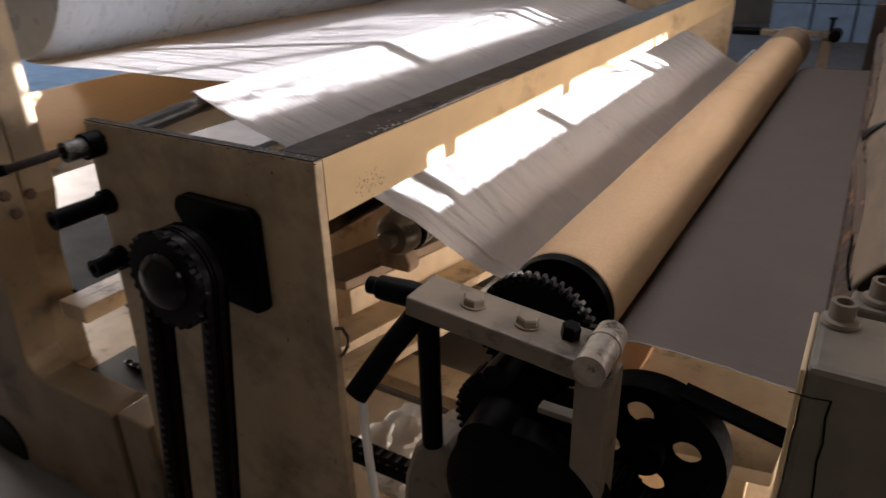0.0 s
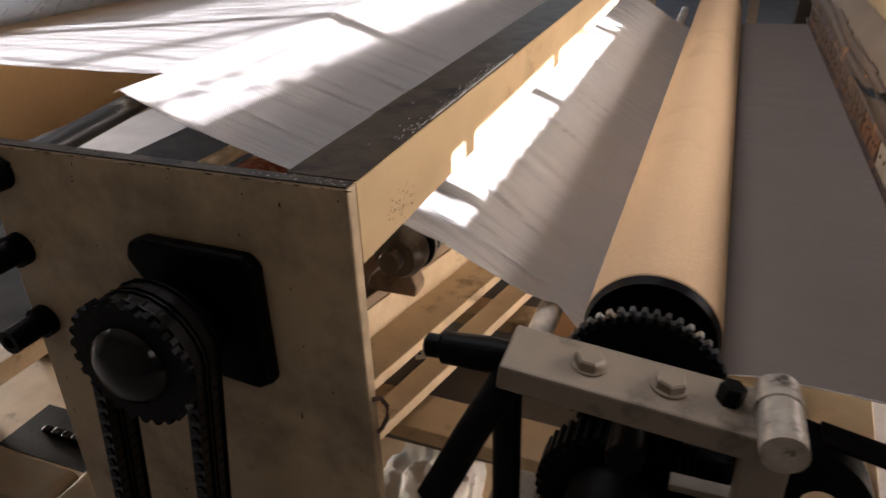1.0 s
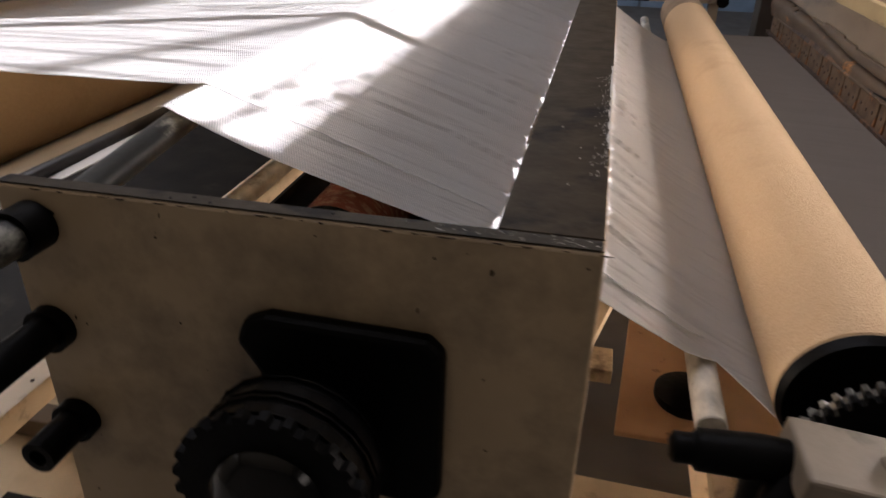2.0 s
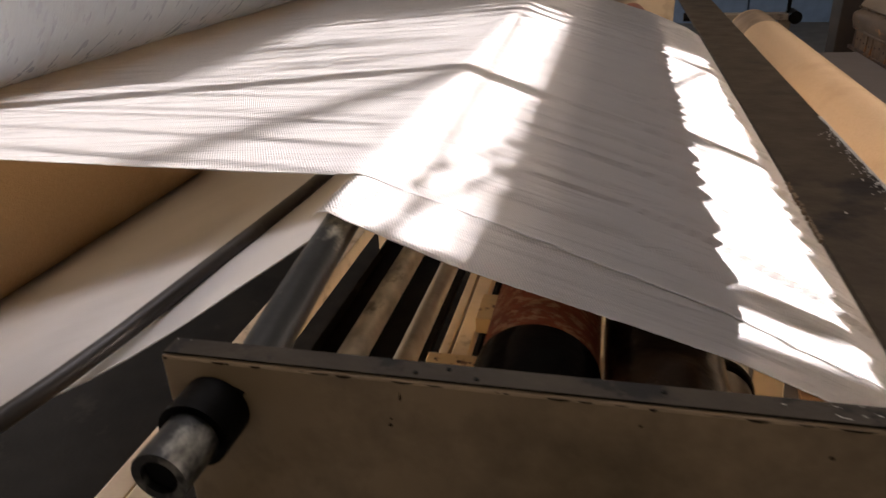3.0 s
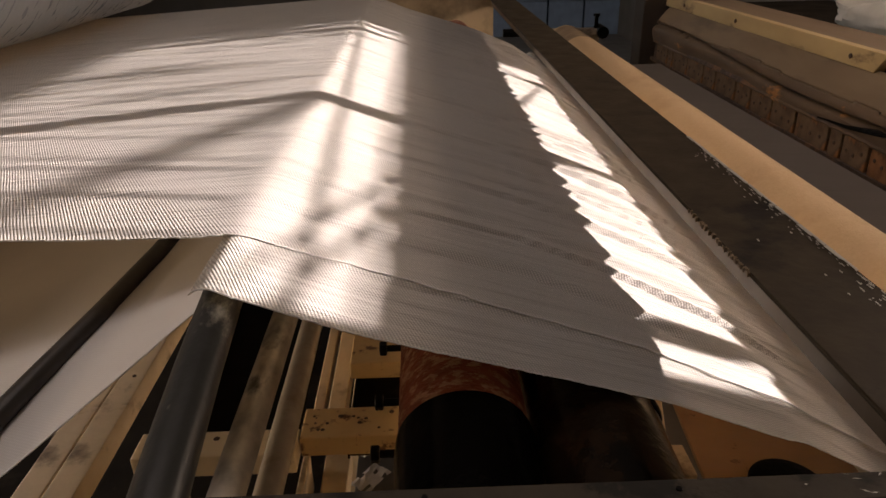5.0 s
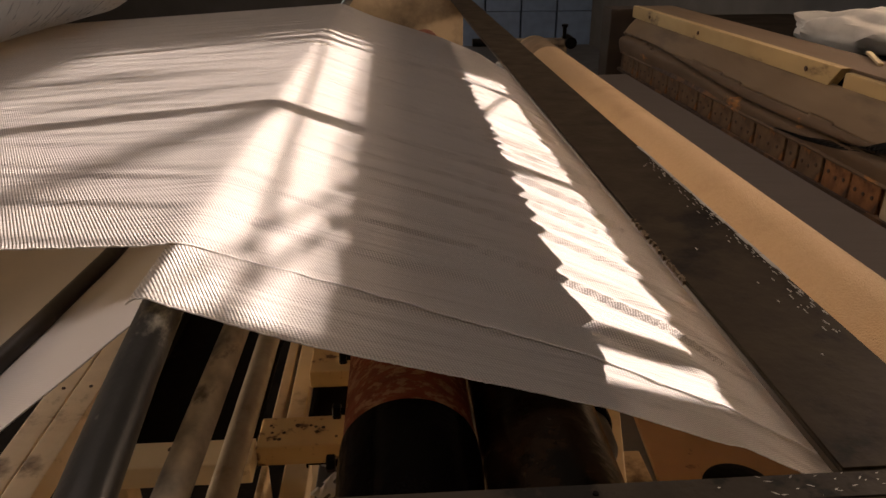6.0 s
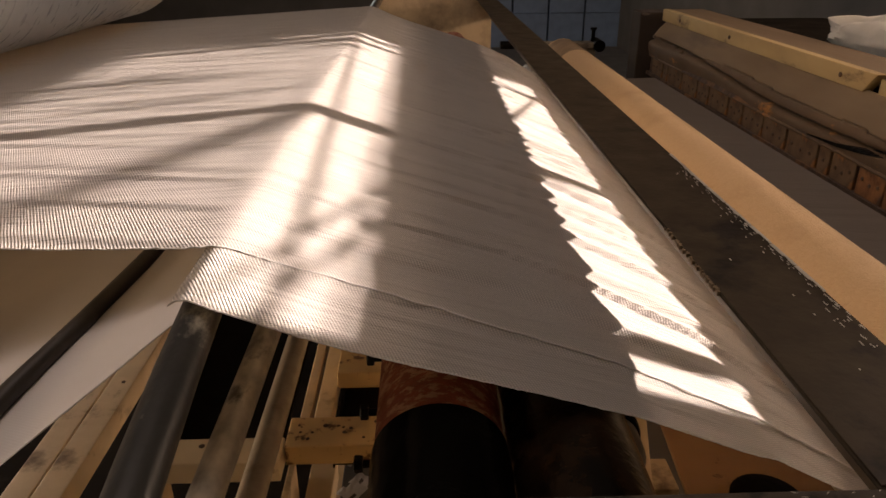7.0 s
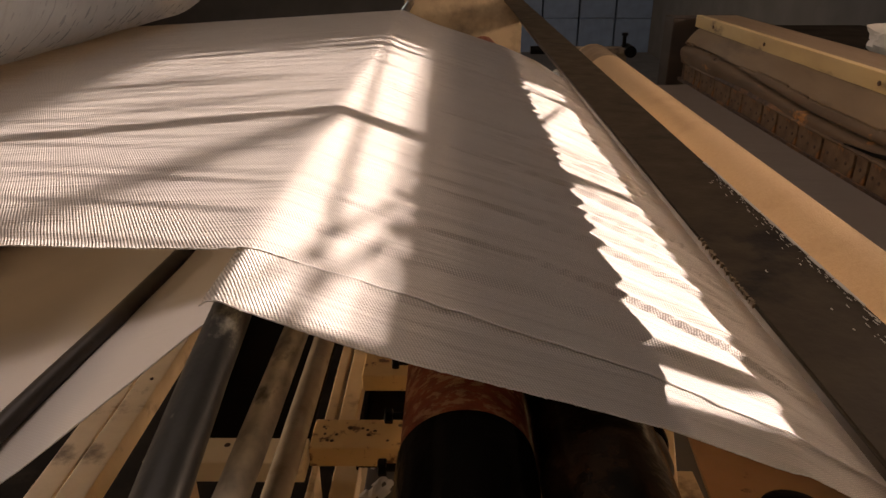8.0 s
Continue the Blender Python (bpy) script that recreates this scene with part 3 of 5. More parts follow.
bar("guide_pipe", "grey steel pipe under the sloping cloth", 0.14, 0.722, 0.017, GALV, y0=0.17, y1=2.75, boss=False)


for zz, ln in ((0.862, 0.105), (0.755, 0.06)):
    st = thing("shaft_stub", "greasy black shaft end in the side plate", "shaft", (-0.478, 0, zz), "shaft stubs")
    part("tube", tube(0.0165, 0.009, -ln, -0.001), BLACK, st, smooth=True)
    part("collar", tube(0.022, 0.0168, -0.014, -0.0005), BLACK, st, smooth=True)


def roller_pair(x, z, r, y_end, label, y_split=0.215, wrap_mat=None):
    t = thing("squeeze_roller", label, "roller", (x, 0, z), "squeeze rollers")
    part("cover", lathe([(r - 0.004, y_split - 0.005), (r, y_split - 0.001), (r, 2.6), (r - 0.004, 2.604)], seg=48), RED, t, "red-brown mottled cover", smooth=True)
    part("wrap", lathe([(r * 0.3, y_end), (r - 0.014, y_end + 0.002), (r - 0.006, y_end + 0.012), (r + 0.0005, y_end + 0.03), (r + 0.002, y_end + 0.07), (r + 0.0012, y_end + 0.1), (r + 0.0025, y_split - 0.02), (r + 0.0018, y_split), (r - 0.003, y_split + 0.003)], seg=48), wrap_mat or RUBBER, t, "shiny black tarred wrapping", smooth=True)
    part("end_band", lathe([(r - 0.004, y_end + 0.016), (r + 0.003, y_end + 0.018), (r + 0.0042, y_end + 0.026), (r + 0.003, y_end + 0.036), (r - 0.002, y_end + 0.039)], seg=48, close=True), RUBBER, t, "thick black end band", smooth=True)
    part("journal", rod(0.02, Y0, y_end + 0.01), BLACK, t, smooth=True)
    return t


roller_pair(-0.291, 0.853, 0.055, 0.06, "red-brown squeeze roller with black wrapped end")
roller_pair(-0.178, 0.838, 0.053, 0.05, "black-ended squeeze roller beside its twin", 0.34, TAR)


# ---- tan rollers ----
def tan_roller(x, z, r, y0, y1, label):
    t = thing("tan_roller", label, "roller", (x, 0, z), "tan rubber rollers")
    part("sleeve", lathe([(r - 0.003, y0), (r, y0 + 0.003), (r, y1 - 0.003), (r - 0.003, y1)], seg=72), TAN, t, smooth=True)
    return t


take_up = tan_roller(0.28, 0.765, 0.081, 0.2, 2.72, "long tan rubber-covered take-up roller")
# Darker sleeve over the far end: the fall-off of light put into colour.
part("dim_far_end", lathe([(0.0808, 2.42), (0.0814, 2.425), (0.0814, 2.7), (0.079, 2.718)], seg=72), material("shaded_tan_rubber", (0.26, 0.18, 0.105), 0.8, 0, (0.16, 0.11, 0.065), 20, 0.8), take_up, "far end with shade put in its colour", smooth=True)
part("end_cap", lathe([(0.02, 0.185), (0.076, 0.187), (0.0805, 0.199)], seg=48), BLACK, take_up, "greasy black end cap", smooth=True)
part("axle", rod(0.018, -0.02, 0.19), BLACK, take_up, smooth=True)
part("axle", rod(0.018, 2.72, 2.83), BLACK, take_up, smooth=True)
part("gear", gear(0.089, 0.095, 0.115, 44, 0.007), BLACK, take_up, "greasy black spur gear")
part("tooth_ring", gear(0.0895, 0.105, 0.1145, 44, 0.0072), TOOTH, take_up, "polished tooth tips")
rear_roller = tan_roller(-1.189, 0.816, 0.105, 0.12, 2.75, "tan rubber-covered roller behind the cloth")
part("end_cap", lathe([(0.02, 0.112), (0.098, 0.1135), (0.1035, 0.1195)], seg=48), SOOT, rear_roller, "dark brown end cap", smooth=True)
part("axle", rod(0.02, 0.085, 0.125), BLACK, rear_roller, smooth=True)

# ---- big cloth roll ----
roll = thing("cloth_roll", "large grey film-wrapped roll of cloth", "cloth roll", (-1.475, 0, 1.256))
bm = bmesh.new()
NY, NA, R = 60, 72, 0.305
grid = [[None] * NA for _ in range(NY + 1)]
for j in range(NY + 1):
    y = 0.44 + 2.23 * j / NY
    for k in range(NA):
        a = 2 * math.pi * k / NA
        r = R + 0.004 * noise.noise(Vector((math.cos(a) * 1.5, y * 6, math.sin(a) * 1.5))) - (0.01 if j in (0, NY) else 0)
        grid[j][k] = bm.verts.new((r * math.cos(a), y, r * math.sin(a)))
for j in range(NY):
    for k in range(NA):
        bm.faces.new((grid[j][k], grid[j][(k + 1) % NA], grid[j + 1][(k + 1) % NA], grid[j + 1][k]))
bm.faces.new(grid[0][::-1])
bm.faces.new(grid[NY])
part("wrapped_cloth", bm, WRAP, roll, smooth=True)
part("core", tube(0.05, 0.04, 0.3, 2.85), DULL, roll, "steel core tube", smooth=True)


# ---- cloth ----
_rng = random.Random(21)
CREST = [0.0]
while CREST[-1] < 3.2:
    CREST.append(CREST[-1] + _rng.choice((0.035, 0.05, 0.06, 0.075, 0.10)) * _rng.uniform(0.85, 1.15))
CREST_H = [_rng.uniform(0.45, 1.0) for _ in CREST]


def pleat(y, x, seed=0.0):
    """Height of the folds that run with the cloth's travel: each steps up at a soft crease, then falls away slowly."""
    y = y + 0.012 * noise.noise(Vector((x * 2.2, y * 2.5, seed)))
    k = max(0, min(len(CREST) - 2, int(np.searchsorted(CREST, y)) - 1))
    f = (y - CREST[k]) / (CREST[k + 1] - CREST[k])
    f = 1.0 - max(0.0, min(1.0, f))
    drop = 0.13
    rise = f / (1 - drop) if f < 1 - drop else (1 - f) / drop
    rise = rise * rise * (3 - 2 * rise) * 0.35 + rise * 0.65
    keep = 0.55 + 0.6 * noise.noise(Vector((k * 3.7, x * 3.0, seed + 4)))
    p = (rise - 0.5) * CREST_H[k] * max(0.12, min(1.0, keep + 0.25))
    return p + 0.04 * noise.noise(Vector((y * 60, x * 2.0, 9.0))) + 0.15 * noise.noise(Vector((y * 5, x * 2.5, 1.0)))


def lerp_path(path, n):
    """n + 1 places spread evenly along a polyline in x and z, rounded a little."""
    P = [Vector((x, 0, z)) for x, z in path]
    L = [0.0]
    for a, b in zip(P, P[1:]):
        L.append(L[-1] + (b - a).length)
    out = []
    for i in range(n + 1):
        d = L[-1] * i / n
        k = max(j for j in range(len(L) - 1) if L[j] <= d + 1e-9)
        out.append(P[k].lerp(P[k + 1], (d - L[k]) / (L[k + 1] - L[k])))
    return out, L[-1]


def sheet(name, path, n, near, far, amp, mat, label, ny=420, seed=0.0, droop=None, skew=lambda x, y: y + 0.05 * x):
    """A web of cloth: a path in x and z drawn out along y, with near and far edges that wander, and folds of a given height."""
    pts, length = lerp_path(path, n)
    for _ in range(3):
        pts = [pts[0]] + [(a + 2 * b + c) / 4 for a, b, c in zip(pts, pts[1:], pts[2:])] + [pts[-1]]
    bm = bmesh.new()
    uv = bm.loops.layers.uv.new("UVMap")
    rows, where = [], {}
    for i, p in enumerate(pts):
        d = pts[min(i + 1, n)] - pts[max(i - 1, 0)]
        nrm = Vector((-d.z, 0, d.x)).normalized()
        if nrm.z < 0:
            nrm = -nrm
        y0, y1 = near(p.x), far(p.x)
        row = []
        for j in range(ny + 1):
            f = j / ny
            f = f ** 1.5
            y = y0 + (y1 - y0) * f
            ya = y + 0.004 * noise.noise(Vector((p.x * 9, seed, 2))) * max(0, 1 - j / 12)
            h = amp(p.x, y) * pleat(skew(p.x, y), p.x, seed)
            if droop:
                h += droop(p.x, y - y0)
            v = bm.verts.new((p.x + nrm.x * h, ya, p.z + nrm.z * h))
            where[v] = (length * i / n, y)
            row.append(v)
        rows.append(row)
    for a, b in zip(rows, rows[1:]):
        for j in range(ny):
            fc = bm.faces.new((a[j], b[j], b[j + 1], a[j + 1]))
            for lp in fc.loops:
                lp[uv].uv = where[lp.vert]
    edge = [row[0].co.copy() for row in rows]
    top = thing(name, label, "cloth")
    ob = part("web", bm, mat, top, smooth=True)
    part("selvedge", sweep([v + Vector((0, 0.0012 * noise.noise(v * 300), 0.0006 * noise.noise(v * 220))) for v in edge], 0.0006, 5), WHITE, top, "frayed white selvedge")
    mod = ob.modifiers.new("thickness", 'SOLIDIFY')
    mod.thickness = 0.0008
    return top


def interp(table):
    xs, vs = [a for a, _ in table], [b for _, b in table]
    return lambda x: float(np.interp(x, xs, vs))


# web from the guide shaft, under the beam, beneath the take-up roller and on to the other machine
web_path = [(-0.475 + 0.0174 * math.cos(radians(a)), 0.991 + 0.0174 * math.sin(radians(a))) for a in range(138, 66, -4)]
web_path += [(-0.36, 0.966), (-0.125, 0.893), (0.0, 0.84), (0.139, 0.752), (0.206, 0.718)]
for a in (-140, -120, -100):
    web_path.append((0.285 + 0.0825 * math.cos(radians(a)), 0.765 + 0.0825 * math.sin(radians(a))))
out_path = [(0.285 + 0.0835 * math.cos(radians(a)), 0.765 + 0.0835 * math.sin(radians(a))) for a in (-104, -80, -60, -40, -22)]
out_path += [(0.40, 0.741), (0.56, 0.732), (0.68, 0.728)]
near_c = interp([(-0.5, 0.212), (-0.463, 0.208), (-0.336, 0.216), (-0.147, 0.22), (-0.03, 0.222), (0.05, 0.236), (0.117, 0.25), (0.154, 0.268), (0.22, 0.21), (0.37, 0.19), (0.68, 0.19)])
far_c = interp([(-0.5, 2.36), (0.02, 2.3), (0.2, 2.33), (0.68, 2.5)])
amp_c = interp([(-0.492, 0.0003), (-0.485, 0.0015), (-0.46, 0.0025), (-0.44, 0.004), (-0.36, 0.0075), (-0.2, 0.0105), (-0.05, 0.0125), (0.05, 0.01), (0.1, 0.006), (0.18, 0.001), (0.25, 0.0), (0.42, 0.0004), (0.68, 0.0008)])


def droop_c(x, d):
    """The loose selvedge hangs a little below the web, with a step at the hem seam."""
    w = max(0.0, min(1.0, (x + 0.47) / 0.15)) * max(0.0, min(1.0, (0.2 - x) / 0.08))
    hem = 0.095 - 0.12 * max(0, x + 0.36)
    h = -0.003 * w * max(0, min(1, (hem - d) / 0.006))
    h -= 0.003 * w * max(0, 1 - d / 0.09) ** 2
    return h


web = sheet("cloth_web", web_path, 290, near_c, far_c, lambda x, y: amp_c(x) * min(1, max(0.15, (y - 0.28) / 0.08)), CLOTH,
      "white twill cloth, creased, stretched over the shaft", ny=330, droop=droop_c, seed=1.0, skew=lambda x, y: y + 0.3 * max(0.0, x + 0.22) * max(0.2, 1.3 - y))

# The web runs on here in a darker colour that stands in for shade.
sheet("cloth_delivery", out_path, 60, near_c, far_c, lambda x, y: amp_c(x), CLOTH_SHADED,
      "cloth running off under the take-up roller, shade put in its colour", ny=160, seed=1.0)

# frayed seam of the hem, along the near edge
seam = []
pts, _ = lerp_path(web_path[14:22], 150)
for p in pts:
    d = 0.095 - 0.12 * max(0, p.x + 0.36)
    y = near_c(p.x) + d + 0.0025 * noise.noise(Vector((p.x * 40, 0, 0)))
    slope = Vector((0.34, 0, 1)).normalized()
    h = amp_c(p.x) * min(1, max(0.15, (y - 0.28) / 0.08)) * pleat(y + 0.3 * max(0.0, p.x + 0.22) * max(0.2, 1.3 - y), p.x, 1.0) + 0.0006
    seam.append((p.x + slope.x * h, y, p.z + slope.z * h))
part("hem_seam", sweep(seam, 0.0008, 5), WHITE, web, "frayed hem seam")

# upper run from the big roll to the shaft
up_path = [(-1.60, 0.956), (-1.455, 0.9505), (-1.2, 0.9655), (-0.9, 0.984), (-0.6, 1.0025), (-0.51, 1.0078), (-0.49, 1.0094)]
up_path += [(-0.475 + 0.0189 * math.cos(radians(a)), 0.991 + 0.0189 * math.sin(radians(a))) for a in (100, 92, 84, 76, 70)]
up_path += [(-0.45, 1.0015), (-0.42, 0.9880)]
near_a = interp([(-1.6, 0.5), (-1.5, 0.47), (-1.2, 0.41), (-1.0, 0.383), (-0.9, 0.368), (-0.8, 0.351), (-0.7, 0.335), (-0.6, 0.319), (-0.53, 0.306), (-0.505, 0.300), (-0.49, 0.300), (-0.42, 0.306)])
amp_a = interp([(-1.6, 0.0006), (-1.3, 0.0027), (-0.9, 0.0044), (-0.6, 0.0042), (-0.515, 0.003), (-0.49, 0.0015), (-0.46, 0.0025), (-0.44, 0.004), (-0.42, 0.0048)])
sheet("cloth_upper_run", up_path, 260, near_a, lambda x: 2.36, lambda x, y: amp_a(x), CLOTH,
      "white twill cloth running off the big roll", ny=300, seed=1.0, skew=lambda x, y: y + 0.30 * min(0.0, x + 0.49) * max(0.1, 1.15 - 0.5 * y))

# lower run, from under the shaft down to the rear roller
low_path = [(-0.486, 0.975), (-0.52, 0.962), (-0.8, 0.852), (-1.0, 0.772), (-1.13, 0.722), (-1.19, 0.705), (-1.27, 0.735)]
near_b = interp([(-1.27, 0.16), (-0.9, 0.16), (-0.78, 0.08), (-0.7, 0.05), (-0.64, 0.08), (-0.592, 0.12), (-0.567, 0.15), (-0.529, 0.198), (-0.505, 0.235), (-0.48, 0.25)])


def droop_b(x, d):
    return -0.008 * max(0.0, min(1.0, (-0.5 - x) / 0.12)) * max(0, 1 - d / 0.22) ** 2


sheet("cloth_lower_run", low_path, 60, near_b, lambda x: 2.36, lambda x, y: 0.0006, CLOTH_B,
      "white cloth run sloping down to the rear roller", ny=160, seed=7.0, droop=droop_b)
bow = thing("bowed_spreader_bar", "dark bowed steel spreader bar on the lower cloth", "bar")
part("bar", sweep([(-0.735, -0.07, 0.888), (-0.70, -0.03, 0.898), (-0.668, 0.016, 0.91), (-0.648, 0.065, 0.918), (-0.633, 0.125, 0.924), (-0.62, 0.217, 0.929), (-0.603, 0.31, 0.936), (-0.588, 0.42, 0.942), (-0.578, 0.6, 0.947), (-0.574, 0.9, 0.949), (-0.575, 1.5, 0.949), (-0.59, 2.3, 0.944), (-0.61, 2.88, 0.936)], 0.0085), DARK_STEEL, bow, smooth=True)
part("end_sleeve", sweep([(-0.738, -0.075, 0.887), (-0.725, -0.058, 0.891), (-0.71, -0.04, 0.895)], 0.0105), BLACK, bow, "black end sleeve", smooth=True)

# ---- drive on the near plate ----
drive = thing("chain_drive", "greasy black bearing housing with sprocket and chain", "chain drive", (-0.258, 0, 0.772))
bm = outline_plate([(-0.028, 0.118), (-0.02, 0.138), (0.0, 0.146), (0.135, 0.144), (0.148, 0.13), (0.146, -0.02), (0.125, -0.032), (0.0, -0.02), (-0.01, 0.09)], -0.02, -0.0005)
part("housing", bm, BLACK, drive, bevel=0.006)
SX, SZ, SR = 0.034, 0.042, 0.079          # the front gear's centre on the housing and its radius
for name, mesh, mat in (("hub", lathe([(0.008, -0.128), (0.028, -0.124), (0.044, -0.113), (0.05, -0.1), (0.05, -0.015)], seg=36), POLISHED),
                        ("front_gear", gear(SR, -0.104, -0.094, 26, 0.006), BLACK),
                        ("sprocket", gear(0.07, -0.085, -0.075, 15, 0.011), BLACK),
                        ("sprocket", gear(0.07, -0.065, -0.055, 15, 0.011), BLACK)):
    part(name, mesh, mat, drive, smooth=name == "hub").location = (SX, 0, SZ)


def link_mesh():
    bm = bmesh.new()
    for y in (-0.092, -0.0745, -0.068, -0.0505):
        add_box(bm, -0.012, 0.012, y, y + 0.0022, -0.0075, 0.0075)
    add_box(bm, -0.0096, 0.0096, -0.0895, -0.0495, -0.0045, 0.0045)
    for x in (-0.0085, 0.0085):
        vs = []
        for a in range(8):
            vs.append((math.cos(a * math.pi / 4) * 0.005, math.sin(a * math.pi / 4) * 0.005))
        r0 = [bm.verts.new((x + u, -0.094, w)) for u, w in vs]
        r1 = [bm.verts.new((x + u, -0.046, w)) for u, w in vs]
        bm.faces.new(r0)
        bm.faces.new(r1[::-1])
        for k in range(8):
            bm.faces.new((r0[k], r1[k], r1[(k + 1) % 8], r0[(k + 1) % 8]))
    return bm


CHAIN = material("oily_chain", (0.006, 0.0055, 0.005), 0.2, 0.5, (0.008, 0.008, 0.008), 60, 0.7, None, bump=0.1)
first = part("chain_link", link_mesh(), CHAIN, drive)
places = []
step = 0.019
RC = 0.067
n_arc = int(math.pi * RC / step)
for k in range(n_arc + 1):
    a = math.pi * k / n_arc
    places.append((SX + RC * math.cos(a), SZ + RC * math.sin(a), math.degrees(-a) + 90))
for side in (-1, 1):
    for k in range(1, 30):
        places.append((SX + side * RC - 0.0028 * k, SZ - step * k, 98))
for k, (x, z, a) in enumerate(places):
    if k == 0:
        first.matrix_basis = pose(x, 0, z, 0, a, 0)
    else:
        o = new("chain_link", first.data)
        o.parent = drive
        o.matrix_basis = pose(x, 0, z, 0, a, 0)

FLAKED = material("flaking_grey_paint", (0.42, 0.38, 0.31), 0.32, 0.3, (0.22, 0.18, 0.14), 60, 0.8, (0.05, 0.04, 0.03), 40, (0.55, 0.66), 0.4, 90)
# ---- take-up bracket: arm, bolts, grip, lever, posts ----
br = thing("roller_bracket", "grey-painted bearing bracket with bolts and black lever", "bracket", (0.272, 0.006, 0.832), rot=(0, 7, 2))
part("arm", box(-0.115, 0.145, -0.036, 0.036, -0.016, 0.012), GREY_PAINT, br, "chipped grey-cream flat bar", bevel=0.003)
for x in (-0.037, 0.037):
    b = part("bolt_head", hexagon(0.0145, 0.012, 0.024), GREY_PAINT, br)
    b.location = (x, 0, 0)
    b.rotation_euler = (0, 0, 0.3 + x * 9)
    w = part("washer", tube(0.017, 0.008, 0.012, 0.0145, 'Z'), GREY_PAINT, br)
    w.location = (x, 0, 0)
o = part("grease_nut", hexagon(0.012, 0.012, 0.03), BLACK, br, "oily black nut")
o.location = (0.09, 0.005, 0)
o = part("pivot_sleeve", lathe([(0.013, -0.043), (0.0195, -0.042), (0.0195, 0.012), (0.0212, 0.013), (0.0212, 0.022), (0.0195, 0.023), (0.0195, 0.045), (0.014, 0.048)], seg=32), FLAKED, br, "worn flaking pivot sleeve", smooth=True)
o.location = (0.132, -0.01, 0.016)
o = part("grip", lathe([(0.008, -0.203), (0.0125, -0.2), (0.0125, -0.186), (0.017, -0.182), (0.0185, -0.135), (0.016, -0.105)], 'X', 24), BLACK, br, smooth=True)
o.location = (0, 0.008, 0.005)
o.rotation_euler = (0, radians(-8), 0)
part("lever", sweep([(-0.108, 0.0, -0.02), (-0.13, -0.045, -0.072), (-0.148, -0.082, -0.122), (-0.151, -0.088, -0.13)], 0.0165, 16), BLACK, br, "black round lever", smooth=True)

part("set_bolt", sweep([(-0.16, 0.0, -0.02), (-0.118, -0.002, -0.021)], 0.005, 10), RUST, br, "rusty set bolt")
hose = thing("drain_hose", "pale plastic hose hanging below the lever", "hose")
part("hose", sweep([(0.116, -0.082, 0.722), (0.118, -0.085, 0.68), (0.126, -0.09, 0.6), (0.13, -0.08, 0.45), (0.14, -0.08, 0.3), (0.12, 0.02, 0.247), (0.08, 0.1, 0.246)], 0.0062, 12), WHITE, hose, smooth=True)
post = thing("bracket_post", "grey-painted flat steel post under the bracket", "post", (0.4, 0.004, 0.0))
part("flat_bar", box(-0.021, 0.021, -0.012, 0.012, 0.24, 0.79), GREY_PAINT, post, bevel=0.003)
part("web", box(0.012, 0.019, 0.012, 0.05, 0.24, 0.79), GREY_PAINT, post, bevel=0.001)
bp = thing("support_bar", "black oily support bar of the roller bracket", "bar", (0.151, 0.03, 0.0))
part("bar", rod(0.016, 0.57, 0.82, 'Z'), BLACK, bp, smooth=True)

gears = thing("gear_train", "greasy black gear train beneath the take-up roller", "gears", (0.27, 0, 0.635))
part("gear", gear(0.09, 0.05, 0.09, 42), BLACK, gears)
part("hub", lathe([(0.02, -0.02), (0.05, -0.015), (0.055, 0.05)], seg=30), BLACK, gears, smooth=True)
o = part("gear", gear(0.115, 0.03, 0.06, 54), BLACK, gears)
o.location = (0.03, 0, -0.17)
part("drum", lathe([(0.03, -0.024), (0.1, -0.02), (0.118, -0.008), (0.122, 0.01), (0.122, 0.026)], seg=48), BLACK, gears, "smooth greasy drum", smooth=True).location = (0.045, 0, -0.075)
part("tie_bar", box(0.054, 0.112, 0.016, 0.034, 0.07, 0.079), GREY_PAINT, gears, "grey flat tie bar", bevel=0.001)
o = part("gear", gear(0.07, 0.06, 0.095, 34), BLACK, gears)
o.location = (0.13, 0, -0.1)
part("gear_guard", box(-0.06, 0.12, 0.095, 0.12, -0.25, 0.05), BLACK, gears, bevel=0.01)


casing = thing("gear_casing", "grey cast casing with a black chain beneath the bracket", "casing", (0, 0.05, 0))
part("casing", outline_plate([(0.07, 0.24), (0.092, 0.48), (0.112, 0.545), (0.132, 0.568), (0.15, 0.576), (0.172, 0.574), (0.186, 0.55), (0.2, 0.24)], -0.02, 0.075), GREY_PAINT, casing, bevel=0.01)
part("chain_tray", box(-0.24, 0.08, 0.055, 0.1, 0.372, 0.386), BLACK, casing, "greasy black chain tray", bevel=0.003)
for k in range(15):
    o = part("chain_link", box(-0.0105, 0.0105, 0.064, 0.092, 0.387, 0.401), BLACK, casing, bevel=0.004)
    o.location = (-0.215 + 0.0205 * k, 0, 0)
    part("pin", rod(0.003, 0.061, 0.0635, 'Y', 10), TOOTH, o, "bright link pin").location = (0.006, 0, 0.394)
    part("pin", box(-0.0025, 0.0025, 0.069, 0.087, 0.4012, 0.4025), TOOTH, o, "bright worn link roller").location = (0.0, 0, 0)


pul = thing("belt_pulley", "black cast-iron belt pulley with round holes", "pulley", (0.435, 0.16, 0.588))
RP = 0.115
part("rim", lathe([(RP - 0.02, -0.02), (RP, -0.022), (RP, 0.022), (RP - 0.02, 0.02)], seg=56, close=True), BLACK, pul, smooth=True)
